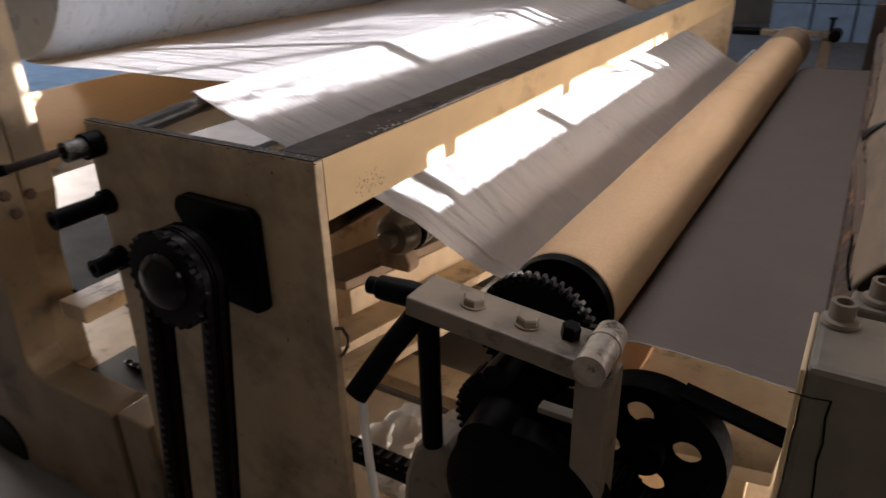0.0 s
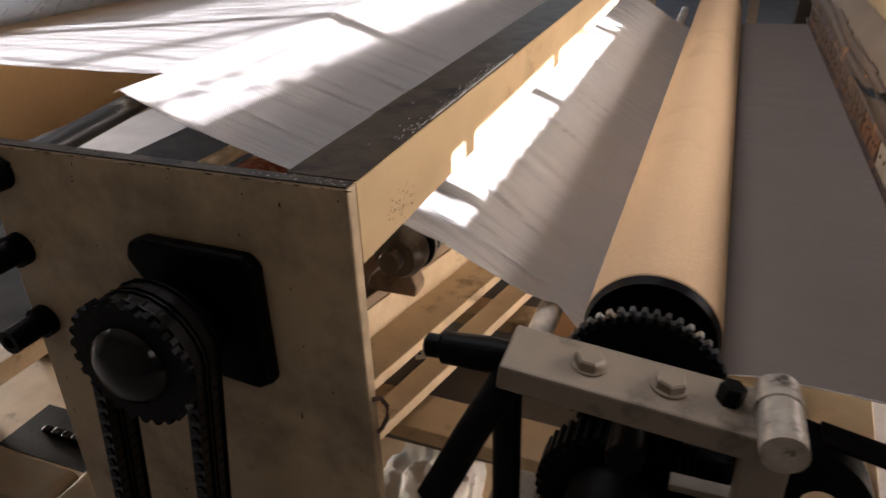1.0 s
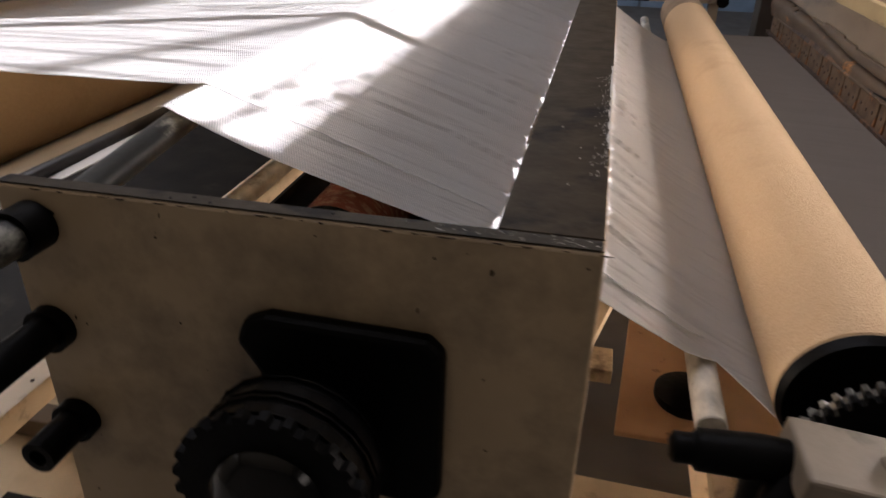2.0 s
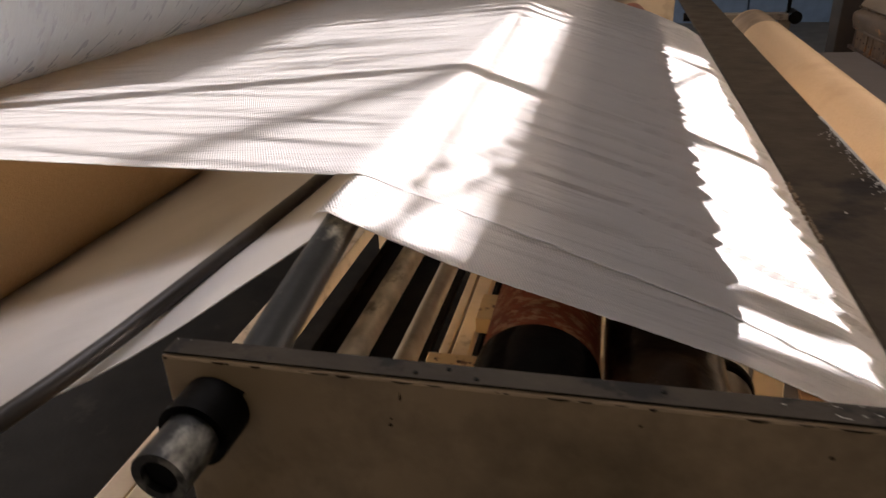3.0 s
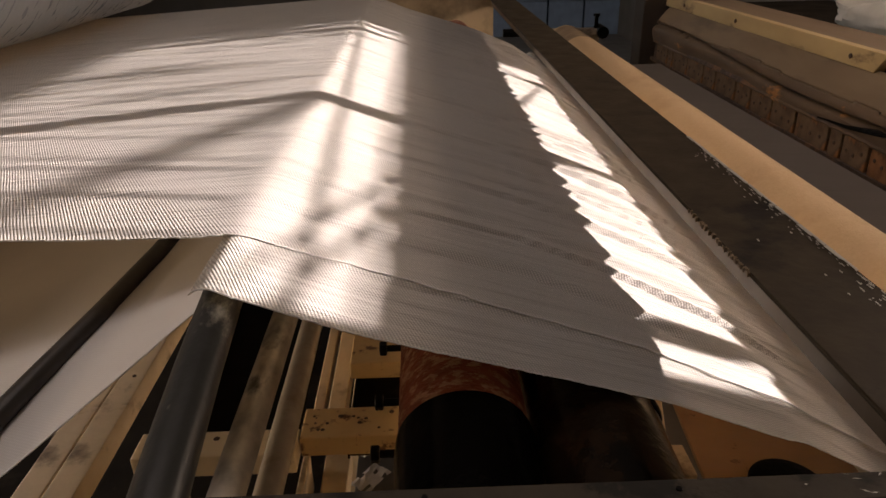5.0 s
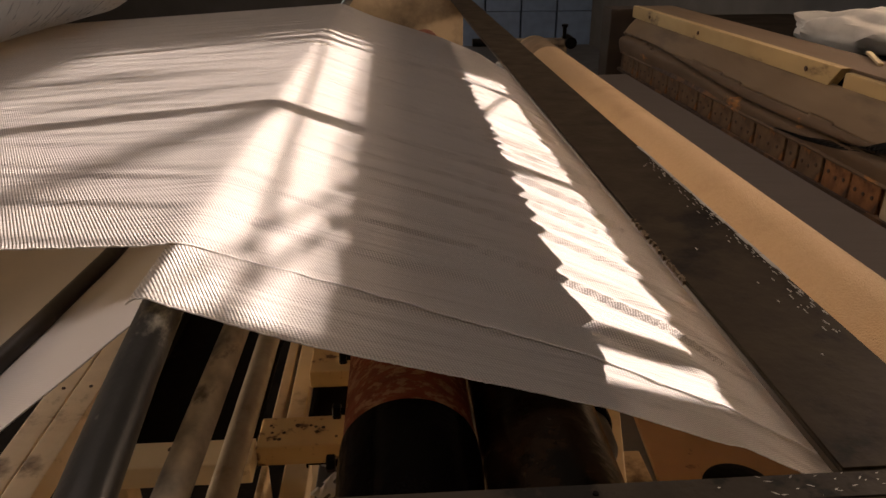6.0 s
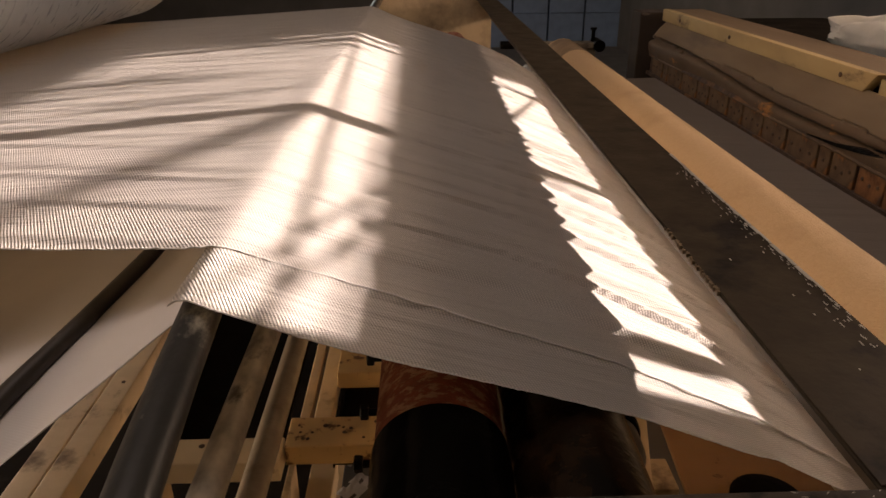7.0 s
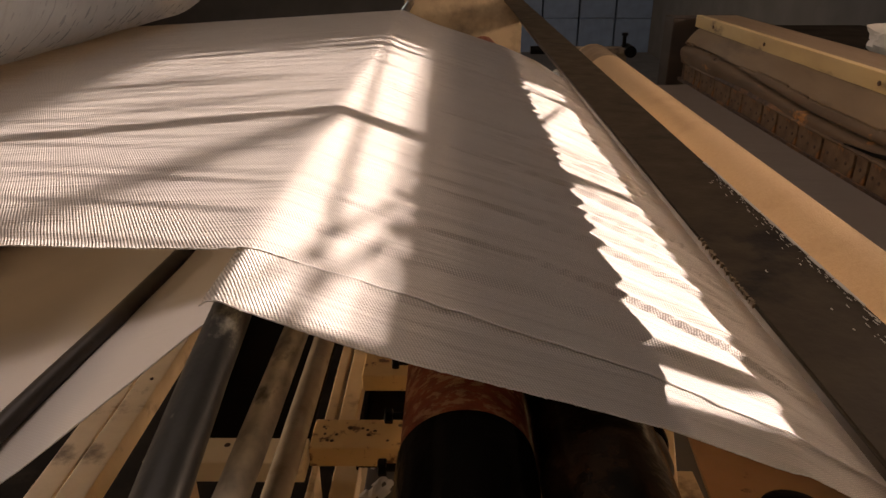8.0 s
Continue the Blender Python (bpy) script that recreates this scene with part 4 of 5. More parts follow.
# disc with four round holes
bm = bmesh.new()
NS = 16
for y in (-0.006, 0.006):
    outer = [bm.verts.new(((RP - 0.019) * math.cos(2 * math.pi * k / 64), y, (RP - 0.019) * math.sin(2 * math.pi * k / 64))) for k in range(64)]
    edges = [bm.edges.new((outer[k], outer[(k + 1) % 64])) for k in range(64)]
    for h in range(4):
        c = (0.058 * math.cos(h * math.pi / 2 + 0.23), 0.058 * math.sin(h * math.pi / 2 + 0.23))
        ring = [bm.verts.new((c[0] + 0.021 * math.cos(2 * math.pi * k / NS), y, c[1] + 0.021 * math.sin(2 * math.pi * k / NS))) for k in range(NS)]
        edges += [bm.edges.new((ring[k], ring[(k + 1) % NS])) for k in range(NS)]
    bmesh.ops.triangle_fill(bm, use_beauty=True, use_dissolve=False, edges=edges)
part("web", bm, BLACK, pul)
part("hub", rod(0.03, -0.03, 0.03), BLACK, pul, smooth=True)
belt = thing("drive_belt", "black flat drive belt running to the other machine", "belt", (0.435, 0.16, 0.588))
bm = bmesh.new()
add_box(bm, 0.0, 0.42, -0.018, 0.018, 0.0, 0.006, pose(0.04, 0, 0.11, 0, 12, 0))
part("upper_run", bm, BLACK, belt)
bm = bmesh.new()
add_box(bm, 0.0, 0.42, -0.018, 0.018, 0.0, 0.006, pose(0.02, 0, -0.118, 0, -2, 0))
part("lower_run", bm, WOOD, belt)

# far bracket of the take-up roller
fb = thing("roller_bracket", "dark bearing bracket at the take-up roller's far end", "bracket", (0.29, 2.79, 0.81))
part("arm", box(-0.14, 0.15, -0.03, 0.03, -0.012, 0.012), GREY_PAINT, fb, bevel=0.003)
part("bolt_head", rod(0.008, 0.012, 0.06, 'Z', 12), BLACK, fb).location = (0.13, 0, 0)
part("bolt_cap", rod(0.014, 0.06, 0.07, 'Z', 6), BLACK, fb).location = (0.13, 0, 0)
part("grip", rod(0.017, -0.26, -0.14, 'X', 20), BLACK, fb, smooth=True)
part("leg", box(0.1, 0.14, -0.02, 0.02, -0.6, -0.012), GREY_PAINT, fb)
part("sleeve", rod(0.024, -0.05, 0.05), BLACK, fb, smooth=True).location = (0.15, 0, 0)

# ---- the neighbouring machine ----
nb = thing("neighbour_machine", "old neighbouring machine with rusty strip and grimy cover", "machine", (-0.022, 0, 0), rot=(0, 0, 0.6))
bm = bmesh.new()
vs = [bm.verts.new(p) for p in ((0.70, 1.27, 0.924), (0.70, 1.23, 0.968), (0.70, 2.62, 0.968), (0.70, 2.62, 0.924), (0.724, 1.27, 0.924), (0.724, 1.23, 0.968), (0.724, 2.62, 0.968), (0.724, 2.62, 0.924))]
for q in ((0, 1, 2, 3), (4, 7, 6, 5), (0, 4, 5, 1), (1, 5, 6, 2), (2, 6, 7, 3), (3, 7, 4, 0)):
    bm.faces.new([vs[k] for k in q])
part("front_strip", bm, YELLOW, nb, "yellow-cream painted rail", bevel=0.002)
part("front_strip", box(0.706, 0.724, 0.16, 1.225, 0.916, 0.96), YELLOW, nb, "chipped lower piece of the rail", bevel=0.002)
part("top_plank", box(0.726, 0.86, 0.1, 2.62, 0.95, 0.966), WOOD, nb, "brown planked top", bevel=0.002)
for y in (0.45, 0.95, 1.36, 1.98, 2.42):
    s = part("screw", rod(0.0065, -0.004, 0.0, 'X', 8), RUST, nb, "rusty screw")
    s.location = (0.6998 if y > 1.22 else 0.7058, y, 0.945)
# grimy sagging cover between rail and rusty strip: pale above, rust-spotted below, torn away at the near end
def cover_at(y, f, off=0.0):
    bulge = 0.022 * math.sin(math.pi * f) + 0.010 * noise.noise(Vector((y * 2.2, f * 1.5, 0.3))) + 0.002 * noise.noise(Vector((y * 9, f * 4, 2.3)))
    fold = 0.010 * math.exp(-((f - 0.38 - 0.12 * math.sin(y * 3.3)) / 0.05) ** 2)
    return (0.706 - 0.05 * (1 - f) - bulge + fold * 2 - off, y, 0.795 + 0.135 * f)


NYc, NZc = 200, 26
for lower in (False, True):
    bm = bmesh.new()
    gr = [[bm.verts.new(cover_at(0.2 + 2.38 * j / NYc, k / NZc)) for k in range(NZc + 1)] for j in range(NYc + 1)]
    for j in range(NYc):
        y = 0.2 + 2.38 * j / NYc
        cut = 0.52 + 0.14 * noise.noise(Vector((y * 2.5, 7.0, 0))) + 0.05 * noise.noise(Vector((y * 14, 3.0, 0)))
        for k in range(NZc):
            if (k + 0.5) / NZc < (0.86 - y) * 0.95 + 0.05 * noise.noise(Vector((y * 9, 5.0, 0))):
                continue
            if ((k + 0.5) / NZc < cut) == lower:
                bm.faces.new((gr[j][k], gr[j + 1][k], gr[j + 1][k + 1], gr[j][k + 1]))
    for v in [v for v in bm.verts if not v.link_faces]:
        bm.verts.remove(v)
    if lower:
        o = part("skirt", bm, SKIRT, nb, "rust-spotted lower half of the cover", smooth=True)
    else:
        o = part("cover", bm, GRIME, nb, "tan sagging hide cover", smooth=True)
    o.modifiers.new("t", 'SOLIDIFY').thickness = 0.004
crack = [cover_at(0.25 + 2.2 * k / 89, max(0.06, min(0.5, 0.24 + 0.16 * math.sin((0.25 + 2.2 * k / 89) * 3.1 + 0.6) + 0.04 * math.sin((0.25 + 2.2 * k / 89) * 9))), 0.0006) for k in range(90)]
part("split_edge", sweep(crack, 0.0022, 6), BLACK, nb, "black split in the cover")
bm = bmesh.new()
rows = [(1.36, 0.08, 0.01), (1.24, 0.14, 0.03), (1.12, 0.26, 0.04), (1.02, 0.40, 0.06), (0.96, 0.55, 0.12), (0.925, 0.70, 0.13), (0.905, 0.86, 0.03)]
fine = [[u + (v - u) * k / 5 for u, v in zip(p, q)] for p, q in zip(rows, rows[1:]) for k in range(5)]
edge = [[bm.verts.new(cover_at(y, f + w * c, 0.004)) for c in (-1, -0.5, 0, 0.5, 1)] for y, f, w in fine]
for p, q in zip(edge, edge[1:]):
    for k in range(4):
        bm.faces.new((p[k], p[k + 1], q[k + 1], q[k]))
part("tear", bm, BLACK, nb, "black tear in the cover").modifiers.new("t", 'SOLIDIFY').thickness = 0.002
# Black panel added behind the cover to stand in for the cavity's darkness.
part("cavity_dark", box(0.712, 0.7185, 0.2, 2.58, 0.792, 0.915), BLACK, nb, "black panel standing in for the dark cavity")
rng = random.Random(17)
bm = bmesh.new()
for k in range(9):
    y, z, w, h = rng.uniform(0.5, 1.2), 0.918, rng.uniform(0.008, 0.03), rng.uniform(0.004, 0.01)
    if y > 1.22:
        continue
    bm.faces.new([bm.verts.new((0.7055, y + w * math.cos(q) * rng.uniform(0.6, 1.2), max(0.9165, min(0.9595, z + h * math.sin(q) * rng.uniform(0.6, 1.2))))) for q in (0.2, 1.1, 1.9, 2.8, 3.7, 4.6, 5.5)])
tagged(part("paint_chip", bm, RUST, nb, "brown chips in the rail's paint"), kind="stuff")
lip = [cover_at(0.25 + 2.2 * k / 120, 0.03 + 0.03 * abs(noise.noise(Vector((k * 0.35, 1.0, 0)))), 0.004) for k in range(121)]
part("frayed_hem", sweep(lip, 0.0045, 6), SKIRT, nb, "frayed torn hem of the cover")
part("rust_band", outline_plate([(0.648, 0.800), (0.66, 0.800), (0.675, 0.822), (0.655, 0.815)], 0.2, 2.58), RUST, nb, "rusted flange")
part("lower_lip", box(0.645, 0.66, 0.2, 2.58, 0.726, 0.738), RUST, nb, "rusty lower lip")
part("strip_backing", box(0.66, 0.7, 0.2, 2.58, 0.735, 0.8), RUST, nb, "rusty steel backing")
rng = random.Random(11)
y = 0.22
while y < 2.5:
    L = rng.choice((0.09, 0.12, 0.14, 0.045))
    dz = rng.uniform(-0.002, 0.002)
    bm = box(-0.007, 0.0, 0, L, -0.031, 0.031)
    p = part("rust_plate", bm, PALE_RUST if y < 0.95 else RUST_ORANGE if 0.95 < y < 1.15 else RUST_TAN, nb, "pale plate with rusty holes" if y < 0.95 else "scaled rusty plate", bevel=0.002)
    p.location = (0.6585, y, 0.768 + dz)
    for yy in ((0.2, 0.5, 0.8) if L > 0.05 else (0.5,)):
        s = part("rivet", rod(0.005, -0.003, 0.0, 'X', 8), RUST, p)
        s.location = (-0.006, L * yy, rng.uniform(-0.006, 0.006))
    y += L + rng.uniform(0.004, 0.012)
# The bed's black also stands in for shade inside the machine.
part("bed", box(0.7, 1.05, 0.2, 2.58, 0.66, 0.79), BLACK, nb, "bed coloured black for the dark inside")
for x, y in ((0.72, 0.3), (0.98, 0.3), (0.72, 2.48), (0.98, 2.48)):
    part("leg", box(x, x + 0.06, y, y + 0.06, 0.0, 0.66), GREY_PAINT, nb)
part("rear_tray", box(0.862, 1.35, 0.1, 2.62, 0.80, 0.93), PAN, nb, "black greasy rear tray", bevel=0.003)
ep = thing("machine_post", "grey-cream end post of the neighbouring machine with nuts", "post", (0.0, 0, 0), "end posts")
part("post", box(0.612, 1.0, 0.014, 0.15, 0.0, 0.875), POST_PAINT, ep, bevel=0.008)
# Same paint as the post; the lighter skin carries the light on this side.
part("side_plate", box(0.606, 0.6115, 0.016, 0.148, 0.0, 0.868), CREAM, ep, "lit side of the post, light put in its colour", bevel=0.002)
part("rear_block", box(0.64, 1.0, 0.152, 0.198, 0.0, 0.882), POST_PAINT, ep, bevel=0.004)
part("crack", sweep([(0.6, 0.0138, 0.84), (0.62, 0.0133, 0.8395), (0.639, 0.0133, 0.842)], 0.0007, 6), BLACK, ep, "dark joint in the paint")
part("crack", sweep([(0.639, 0.0133, 0.842), (0.6375, 0.0133, 0.82), (0.641, 0.0133, 0.79), (0.6395, 0.0133, 0.765), (0.643, 0.0133, 0.73), (0.646, 0.0133, 0.69), (0.644, 0.0133, 0.6)], 0.0011, 6), BLACK, ep, "dark joint in the paint")
for x, y, z in ((0.633, 0.118, 0.8755), (0.668, 0.176, 0.8825)):
    part("washer", lathe([(0.009, 0.0), (0.0195, 0.001), (0.0185, 0.006), (0.013, 0.008)], 'Z', 24), GREY_PAINT, ep, smooth=True).location = (x, y, z)
    part("sleeve", tube(0.0135, 0.0085, 0.006, 0.027, 'Z'), GREY_PAINT, ep, "hollow threaded sleeve", smooth=True).location = (x, y, z)
    part("hollow", rod(0.0083, 0.006, 0.02, 'Z', 16), BLACK, ep).location = (x, y, z)
for k in range(5):
    o = part("chain_link", box(-0.012, 0.012, -0.009, 0.0, -0.008, 0.008), BLACK, ep, "oily black chain link", bevel=0.004)
    o.location = (0.664 + 0.019 * k, 0.0135, 0.69 + 0.014 * k)
    part("pin", rod(0.0028, -0.012, -0.008, 'Y', 10), TOOTH, ep, "bright link pin").location = (0.664 + 0.019 * k, 0.0135, 0.69 + 0.014 * k)
fp = thing("machine_post", "brown far end post of the neighbouring machine", "post", (0.0, 0, 0), "end posts")
part("post", box(0.565, 0.76, 2.63, 2.75, 0.0, 0.955), SOOT, fp, bevel=0.004)
stick = thing("wooden_stick", "pale wooden stick lying on the brown plank", "stick", (0.81, 1.35, 0.9665), rot=(0, 0, 65))
part("stick", box(-0.09, 0.09, -0.006, 0.006, 0, 0.006), CREAM, stick, bevel=0.001)
bun = thing("cloth_bundle", "crumpled white cloth bundle on the brown plank", "cloth", (1.03, 1.75, 0.935))
bm = bmesh.new()
bmesh.ops.create_icosphere(bm, subdivisions=4, radius=1)
for v in bm.verts:
    d = 1 + 0.25 * noise.noise(v.co * 1.7) + 0.1 * noise.noise(v.co * 4.5)
    v.co = Vector((v.co.x * 0.13 * d, v.co.y * 0.26 * d, max(0, (v.co.z + 0.6) * 0.062 * d)))
part("cloth", bm, BUNDLE, bun, smooth=True)

# ---- frame inside and below ----
def rail(label, x0, x1, y0, y1, z0, z1, mat=None, group="frame rails"):
    t = thing("frame_rail", label, "frame rail", ((x0 + x1) / 2, y0, z0), group)
    part("section", box(-(x1 - x0) / 2, (x1 - x0) / 2, 0, y1 - y0, 0, z1 - z0), mat or CREAM_FLOOR, t, bevel=0.002)
    return t


timber_a = rail("worn cream timber rail beneath the lower cloth", -0.927, -0.884, 0.09, 2.9, 0.458, 0.50)
timber_b = rail("worn cream timber rail beneath the lower cloth", -0.88, -0.835, 0.09, 2.9, 0.46, 0.502)
for o in (timber_a, timber_b):
    for y in (0.2, 0.75, 1.3, 1.9):
        part("nail", rod(0.0035, 0.042, 0.0428, 'Z', 10), RUST, o, "rusty nail head").location = (0.004, y, 0)
rail("cream post under the timber rails", -0.91, -0.85, 1.55, 1.6, 0.0, 0.4575)
# No sun reaches this plate; its pale colour stands in for it.
lit = rail("cream cross plate with two bolt holes, sunlight put in its colour", -0.72, -0.502, 0.506, 0.558, 0.566, 0.60, SUNLIT_CREAM)
for x in (-0.614, -0.582):
    part("bolt_hole", lathe([(0.0045, 0.034), (0.004, 0.0345)], 'Z', 12), RUST, lit).location = (x + 0.611, 0.036, 0)
near_cross = rail("cream cross rail with oil spots", -0.5, -0.361, 0.536, 0.601, 0.568, 0.60, SPOTTED)
rng = random.Random(23)
for k in range(14):
    r = rng.uniform(0.0015, 0.004)
    part("oil_spot", lathe([(r, 0.032), (r * 0.8, 0.0325)], 'Z', 9), RUST, near_cross, "dried oil spot").location = (rng.uniform(-0.062, 0.062), rng.uniform(0.008, 0.057), 0)
rail("cream cross rail with oil spots", -0.446, -0.361, 0.712, 0.80, 0.57, 0.60, SPOTTED)
rail("cream cross rail with oil spots", -0.446, -0.361, 1.12, 1.2, 0.57, 0.60, SPOTTED)
rail("narrow cream rail beneath the guide pipes", -0.499, -0.483, 0.604, 2.9, 0.535, 0.562)
rail("cream flat rail beneath the guide pipes", -0.476, -0.449, 0.604, 2.9, 0.535, 0.565)
rail("pale low rail under the cross rail", -0.516, -0.506, 0.4, 0.62, 0.43, 0.50)
rail("pale low rail under the cross rail", -0.488, -0.448, 0.38, 0.66, 0.43, 0.47)
rail("cream post beneath the cross rail", -0.50, -0.47, 0.545, 0.575, 0.24, 0.429)
rail("cream post beneath the cross plate", -0.70, -0.67, 0.512, 0.55, 0.0, 0.565)
rail("cream roller bearer under the squeeze rollers", -0.360, -0.345, 0.1, 2.85, 0.5, 0.66)


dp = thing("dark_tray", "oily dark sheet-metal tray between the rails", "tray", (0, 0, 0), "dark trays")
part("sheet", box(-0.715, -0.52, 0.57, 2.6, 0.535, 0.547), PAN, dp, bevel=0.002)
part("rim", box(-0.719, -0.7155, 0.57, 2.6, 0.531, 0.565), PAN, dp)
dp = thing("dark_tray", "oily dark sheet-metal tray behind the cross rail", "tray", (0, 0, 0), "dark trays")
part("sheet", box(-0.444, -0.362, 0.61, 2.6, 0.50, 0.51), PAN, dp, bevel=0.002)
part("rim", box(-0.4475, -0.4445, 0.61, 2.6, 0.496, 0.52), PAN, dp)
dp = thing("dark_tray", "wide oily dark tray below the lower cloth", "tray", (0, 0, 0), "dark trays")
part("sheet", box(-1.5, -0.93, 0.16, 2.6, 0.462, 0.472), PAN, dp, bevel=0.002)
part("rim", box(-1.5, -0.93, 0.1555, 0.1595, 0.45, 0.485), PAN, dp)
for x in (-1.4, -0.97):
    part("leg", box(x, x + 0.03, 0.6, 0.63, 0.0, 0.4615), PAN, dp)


def board(label, corners, z, t=0.02, mat=None):
    """A flat board laid out by its four corners in plan."""
    th = thing("frame_board", label, "board", (corners[0][0], corners[0][1], z), "worn boards")
    bm = bmesh.new()
    ox, oy = corners[0]
    a = [bm.verts.new((x - ox, y - oy, 0)) for x, y in corners]
    b = [bm.verts.new((x - ox, y - oy, t)) for x, y in corners]
    bm.faces.new(a[::-1])
    bm.faces.new(b)
    for k in range(4):
        bm.faces.new((a[k], a[(k + 1) % 4], b[(k + 1) % 4], b[k]))
    part("plank", bm, mat or CREAM_FLOOR, th, bevel=0.002)


board("worn cream board beneath the beam", [(-0.34, 0.25), (-0.232, 0.16), (0.0, 1.05), (-0.11, 1.05)], 0.56)
board("worn cream packing board under the bearing", [(-0.30, 0.245), (-0.178, 0.258), (0.004, 1.05), (-0.11, 1.05)], 0.581, 0.058)
board("oil-brown top board carrying the bearing", [(-0.30, 0.24), (-0.182, 0.252), (0.0, 1.05), (-0.115, 1.05)], 0.6395, 0.02, OIL_BOARD)
board("worn cream board beneath the sloping cloth", [(-0.225, 0.16), (-0.145, 0.06), (0.08, 1.05), (0.007, 1.05)], 0.565)
board("worn cream board beneath the sloping cloth", [(-0.138, 0.06), (-0.10, 0.04), (0.14, 1.05), (0.09, 1.05)], 0.53)
board("pale worn deck plate under the sloping cloth", [(0.2, 0.24), (0.60, 0.31), (0.66, 1.0), (0.22, 1.0)], 0.462, 0.028)
board("pale worn cross plank under the sloping cloth", [(-0.14, 0.205), (0.2, 0.195), (0.2, 0.275), (-0.14, 0.285)], 0.49, 0.028)
board("pale worn cross plank under the sloping cloth", [(-0.14, 0.53), (0.06, 0.524), (0.06, 0.589), (-0.14, 0.595)], 0.49, 0.028)
board("tan stained sheet under the sloping cloth", [(0.066, 0.40), (0.34, 0.40), (0.34, 0.84), (0.10, 0.84)], 0.491, 0.010, TAN_SHEET)
disc = thing("black_disc", "black iron disc lying on the tan sheet", "disc", (0.178, 0.50, 0.502))
part("disc", lathe([(0.05, 0.0), (0.052, 0.004), (0.052, 0.016), (0.046, 0.02)], 'Z', 36), BLACK, disc, smooth=True)
rail("pale leg under the cross planks", 0.15, 0.19, 0.21, 0.25, 0.24, 0.4895)
rail("pale leg under the cross planks", 0.15, 0.19, 0.535, 0.575, 0.24, 0.4895)
board("grey oil-stained sheet under the cross rail", [(-0.445, 0.48), (-0.362, 0.48), (-0.362, 1.0), (-0.445, 1.0)], 0.40, 0.012, FLOOR)
board("grey oil-stained sheet under the cross planks", [(-0.22, 0.3), (0.198, 0.3), (0.198, 1.0), (-0.22, 1.0)], 0.38, 0.012, FLOOR)
rail("cream leg under the grey sheet", -0.1, -0.06, 0.6, 0.64, 0.24, 0.3795)
rail("cream leg under the deck plate", 0.26, 0.3, 0.4, 0.44, 0.24, 0.4615)
rail("cream leg under the deck plate", 0.52, 0.56, 0.45, 0.49, 0.24, 0.4615)
rail("worn cream base pan of the machine", -0.5, 0.62, 0.05, 2.9, 0.20, 0.24, CREAM_FLOOR)
for y in (0.482, 0.59, 0.73):
    s = thing("adjusting_screw", "black hex adjusting screw", "screw", (-0.358, y, 0.615), "adjusting screws")
    part("shank", rod(0.0055, -0.034, 0.0, 'X', 12), BLACK, s)
    part("head", rod(0.0115, -0.012, 0.0, 'X', 6), BLACK, s).location = (-0.028, 0, 0)

brg = thing("pillow_bearing", "oily pillow block bearing with bright rings", "bearing", (-0.115, 0.345, 0.742))
part("base", outline_plate([(-0.072, -0.0822), (0.022, -0.0822), (0.026, -0.065), (0.012, -0.03), (-0.03, -0.03), (-0.058, -0.055)], -0.006, 0.03), OIL_BOARD, brg, "brown triangular bearing foot", bevel=0.004)
part("body", lathe([(0.018, -0.03), (0.034, -0.028), (0.042, -0.015), (0.043, 0.012), (0.036, 0.018)], seg=36), OILED, brg, smooth=True)
for y, r, mat in ((0.02, 0.047, BLACK), (0.031, 0.046, GALV), (0.044, 0.044, BLACK), (0.055, 0.046, GALV), (0.068, 0.04, BLACK)):
    part("ring", lathe([(r - 0.02, 0.0), (r - 0.002, 0.0005), (r, 0.003), (r, 0.008), (r - 0.003, 0.0105)], seg=36), mat, brg, "bright steel ring" if mat is GALV else "oily black ring", smooth=True).location = (0, y, 0)
part("shaft", rod(0.018, -0.05, 2.4), OILED, brg, smooth=True)

# left frame: a deep casting with a lit inner face, bolts and a round opening
lf = thing("left_frame", "cream cast frame with rusty bolts and a round opening", "machine frame", (0, 0, 0))
part("casting", outline_plate([(-1.5, 0.0), (-0.66, 0.0), (-0.66, 0.325), (-0.675, 0.335), (-0.92, 0.335), (-0.95, 0.345), (-0.968, 0.375), (-0.945, 0.62), (-0.93, 0.73), (-0.93, 1.75), (-1.5, 1.75)], -0.005, 0.082), FRAME_PAINT, lf, bevel=0.006)
part("rear_post", outline_plate([(-1.1, 0.0), (-0.98, 0.0), (-0.98, 0.6), (-0.932, 0.76), (-0.932, 1.75), (-1.1, 1.75)], 0.083, 0.158), FRAME_PAINT, lf, "cream rear half of the casting", bevel=0.004)
for y, z in ((0.055, 0.733), (0.095, 0.765), (0.042, 0.778)):
    part("bolt", rod(0.0125, 0, 0.012, 'X', 6), RUST, lf, "rusty bolt head").location = (-0.931, y, z)
part("round_opening", lathe([(0.06, -0.012), (0.074, -0.011), (0.078, -0.005)], seg=40), BLACK, lf, "black round opening", smooth=True).location = (-1.195, 0, 0.045)
ct = thing("cast_bracket", "cream cast bracket bolted beside the side plate", "bracket", (0, 0, 0))
part("block", box(-0.64, -0.535, -0.004, 0.09, 0.0, 0.345), FRAME_PAINT, ct, bevel=0.006)

# low deck between the casting and the side plate
lo = thing("low_deck", "cream lower deck with a black opening and timber", "machine base", (0, 0, 0))
part("deck", box(-1.3, -0.655, 0.1, 0.5, 0.0, 0.29), CREAM_FLOOR, lo, bevel=0.004)
part("timber", box(-1.12, -0.75, 0.36, 0.41, 0.2915, 0.335), WOOD, lo, "red-brown timber batten", bevel=0.003)
part("opening", box(-0.92, -0.665, 0.112, 0.238, 0.2905, 0.2925), BLACK, lo, "black opening with a chain in it")
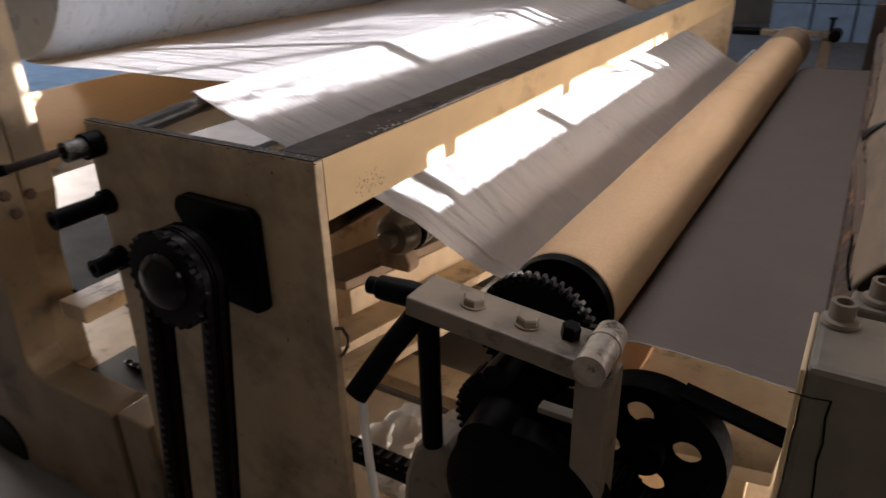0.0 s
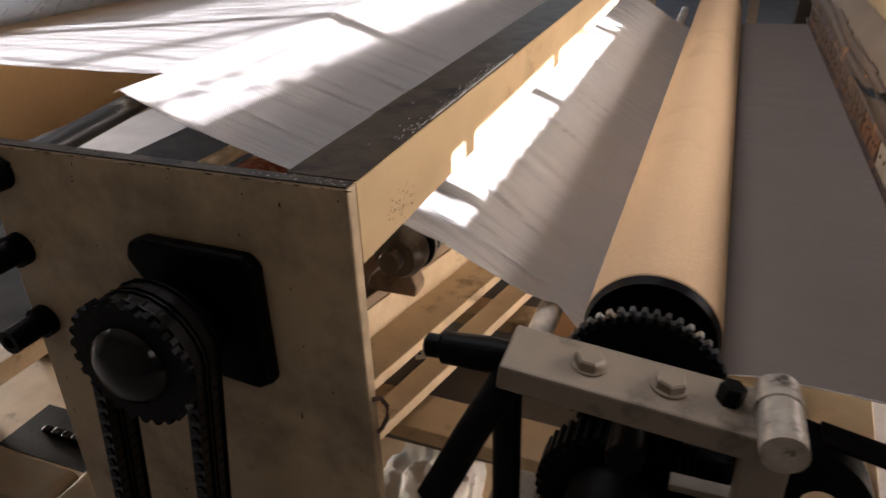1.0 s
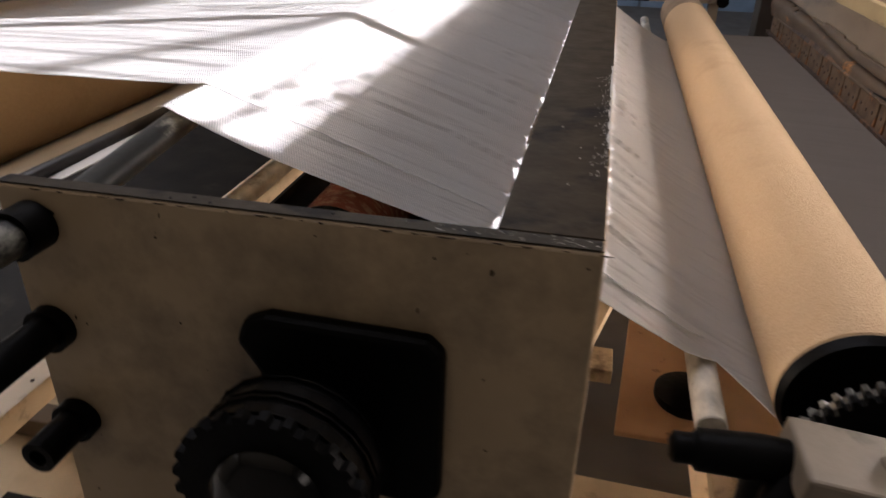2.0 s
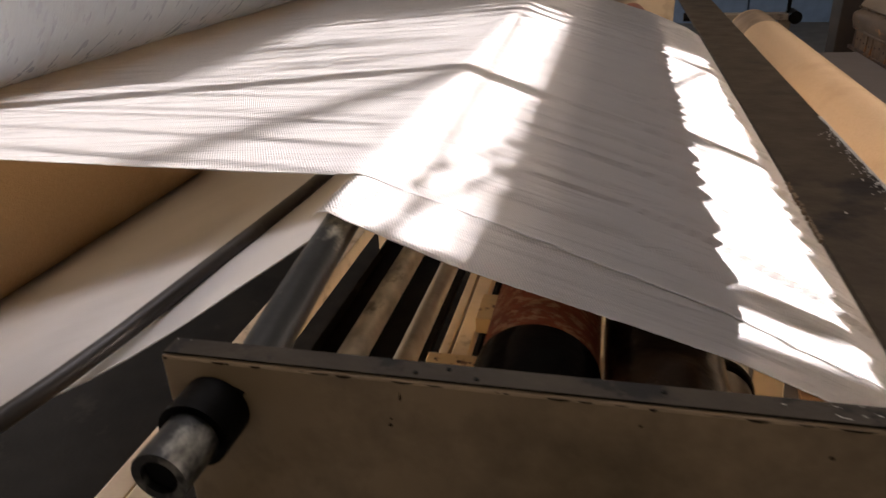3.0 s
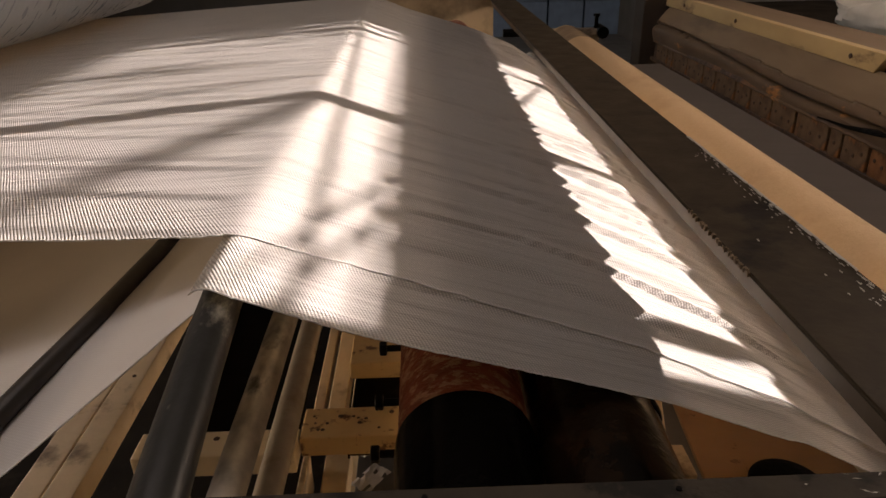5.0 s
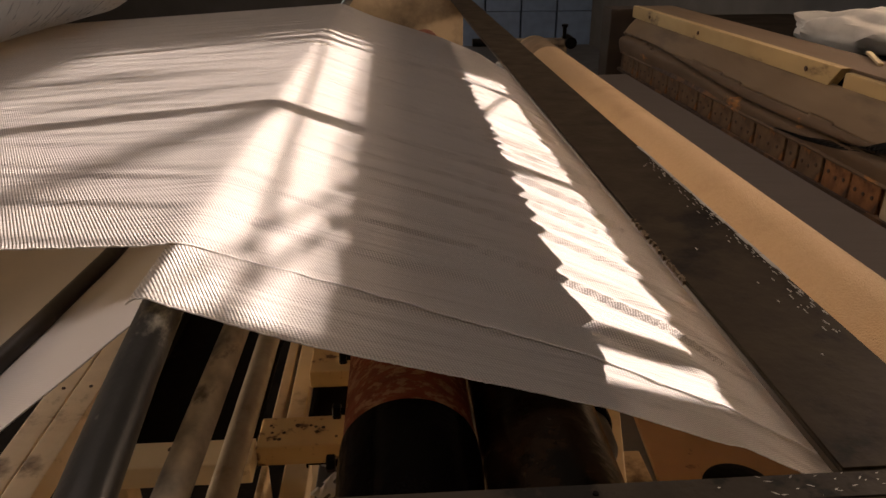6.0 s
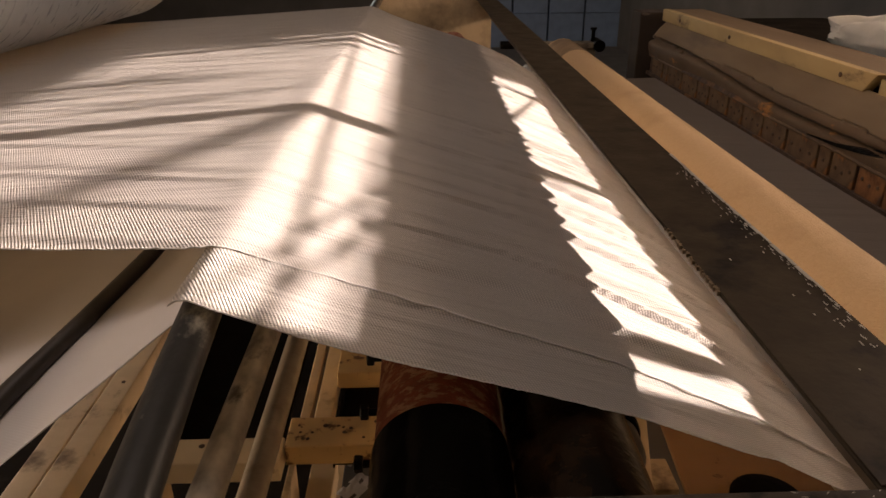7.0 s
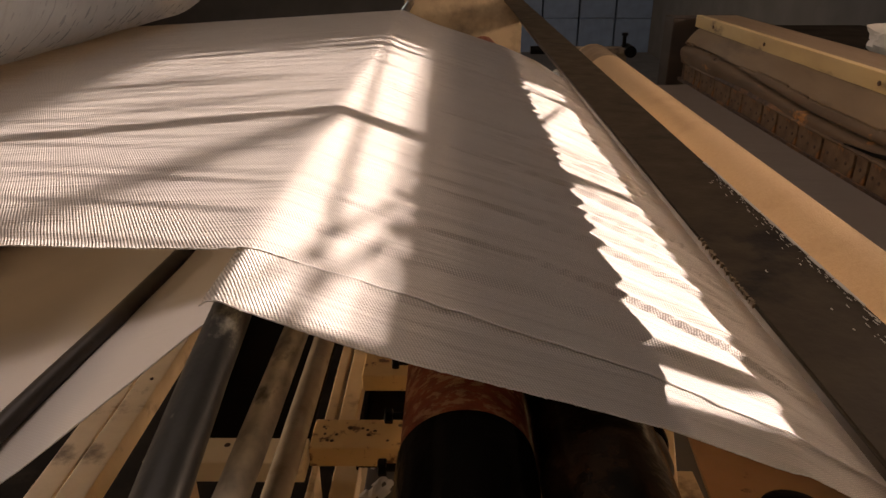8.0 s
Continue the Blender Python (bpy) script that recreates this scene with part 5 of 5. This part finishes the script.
for k in range(7):
    part("chain_link", box(-0.86 + 0.026 * k, -0.842 + 0.026 * k, 0.165, 0.182, 0.2925, 0.304), CHAIN, lo, bevel=0.003)
def paper_scrap(x, y, z, seed, size=1.0):
    sc = thing("paper_scrap", "torn white paper scrap on the grey sheet", "paper", (x, y, z), "paper scraps", rot=(0, 0, seed * 40))
    bm = bmesh.new()
    vs = [[bm.verts.new((size * (-0.035 + 0.011 * i + 0.006 * noise.noise(Vector((i, j, seed)))), size * (-0.02 + 0.007 * j), 0.001 + 0.007 * abs(noise.noise(Vector((i * 0.6, j * 0.7, seed + 2.0)))))) for i in range(7)] for j in range(7)]
    for j, (a, b) in enumerate(zip(vs, vs[1:])):
        for i in range(6):
            if noise.noise(Vector((i * 0.9, j * 0.63, seed + 5.0))) > -0.25:
                bm.faces.new((a[i], a[i + 1], b[i + 1], b[i]))
    part("paper", bm, PLASTIC, sc)


paper_scrap(-0.178, 0.55, 0.3925, 3.0)
paper_scrap(-0.418, 0.655, 0.4125, 1.3, 0.9)
paper_scrap(-0.436, 0.72, 0.4125, 6.1, 0.45)
# Added sheet; its near-black colour stands in for shade on the floor.
od = thing("floor_shade_sheet", "near-black sheet added to keep the floor dark under the cloth", "sheet", (0, 0, 0.001))
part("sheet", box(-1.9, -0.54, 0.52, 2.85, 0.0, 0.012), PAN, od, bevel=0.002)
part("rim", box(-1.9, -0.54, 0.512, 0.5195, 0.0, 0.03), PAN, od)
bag = thing("plastic_bag", "crumpled translucent white plastic bag", "bag", (-0.06, 0.28, 0.24))
bm = bmesh.new()
bmesh.ops.create_icosphere(bm, subdivisions=5, radius=1)
for v in bm.verts:
    w = v.co + 0.25 * noise.noise_vector(v.co * 1.5)
    d = 0.85 + 0.28 * noise.noise(v.co * 1.4) + 0.2 * (1 - abs(noise.noise(w * 2.0))) ** 2 + 0.07 * (1 - abs(noise.noise(w * 6.0))) ** 2
    v.co = Vector((v.co.x * 0.1 * d, v.co.y * 0.11 * d, max(0.0, (v.co.z + 0.6) * 0.06 * d)))
part("bag", bm, PLASTIC, bag, smooth=True)

# ---- far end of the hall ----
cart = thing("carton_stack", "stack of blue-grey cartons at the hall's far end", "cartons", (-0.3, 8.2, 0))
for k in range(6):
    for h in range(2):
        part("carton", box(-0.2, 0.2, 0, 0.4, 0, 0.38), CARTON, cart, bevel=0.005).location = (k * 0.42, 0, h * 0.385)


def motions():
    """Everything stands still but the camera."""


motions()
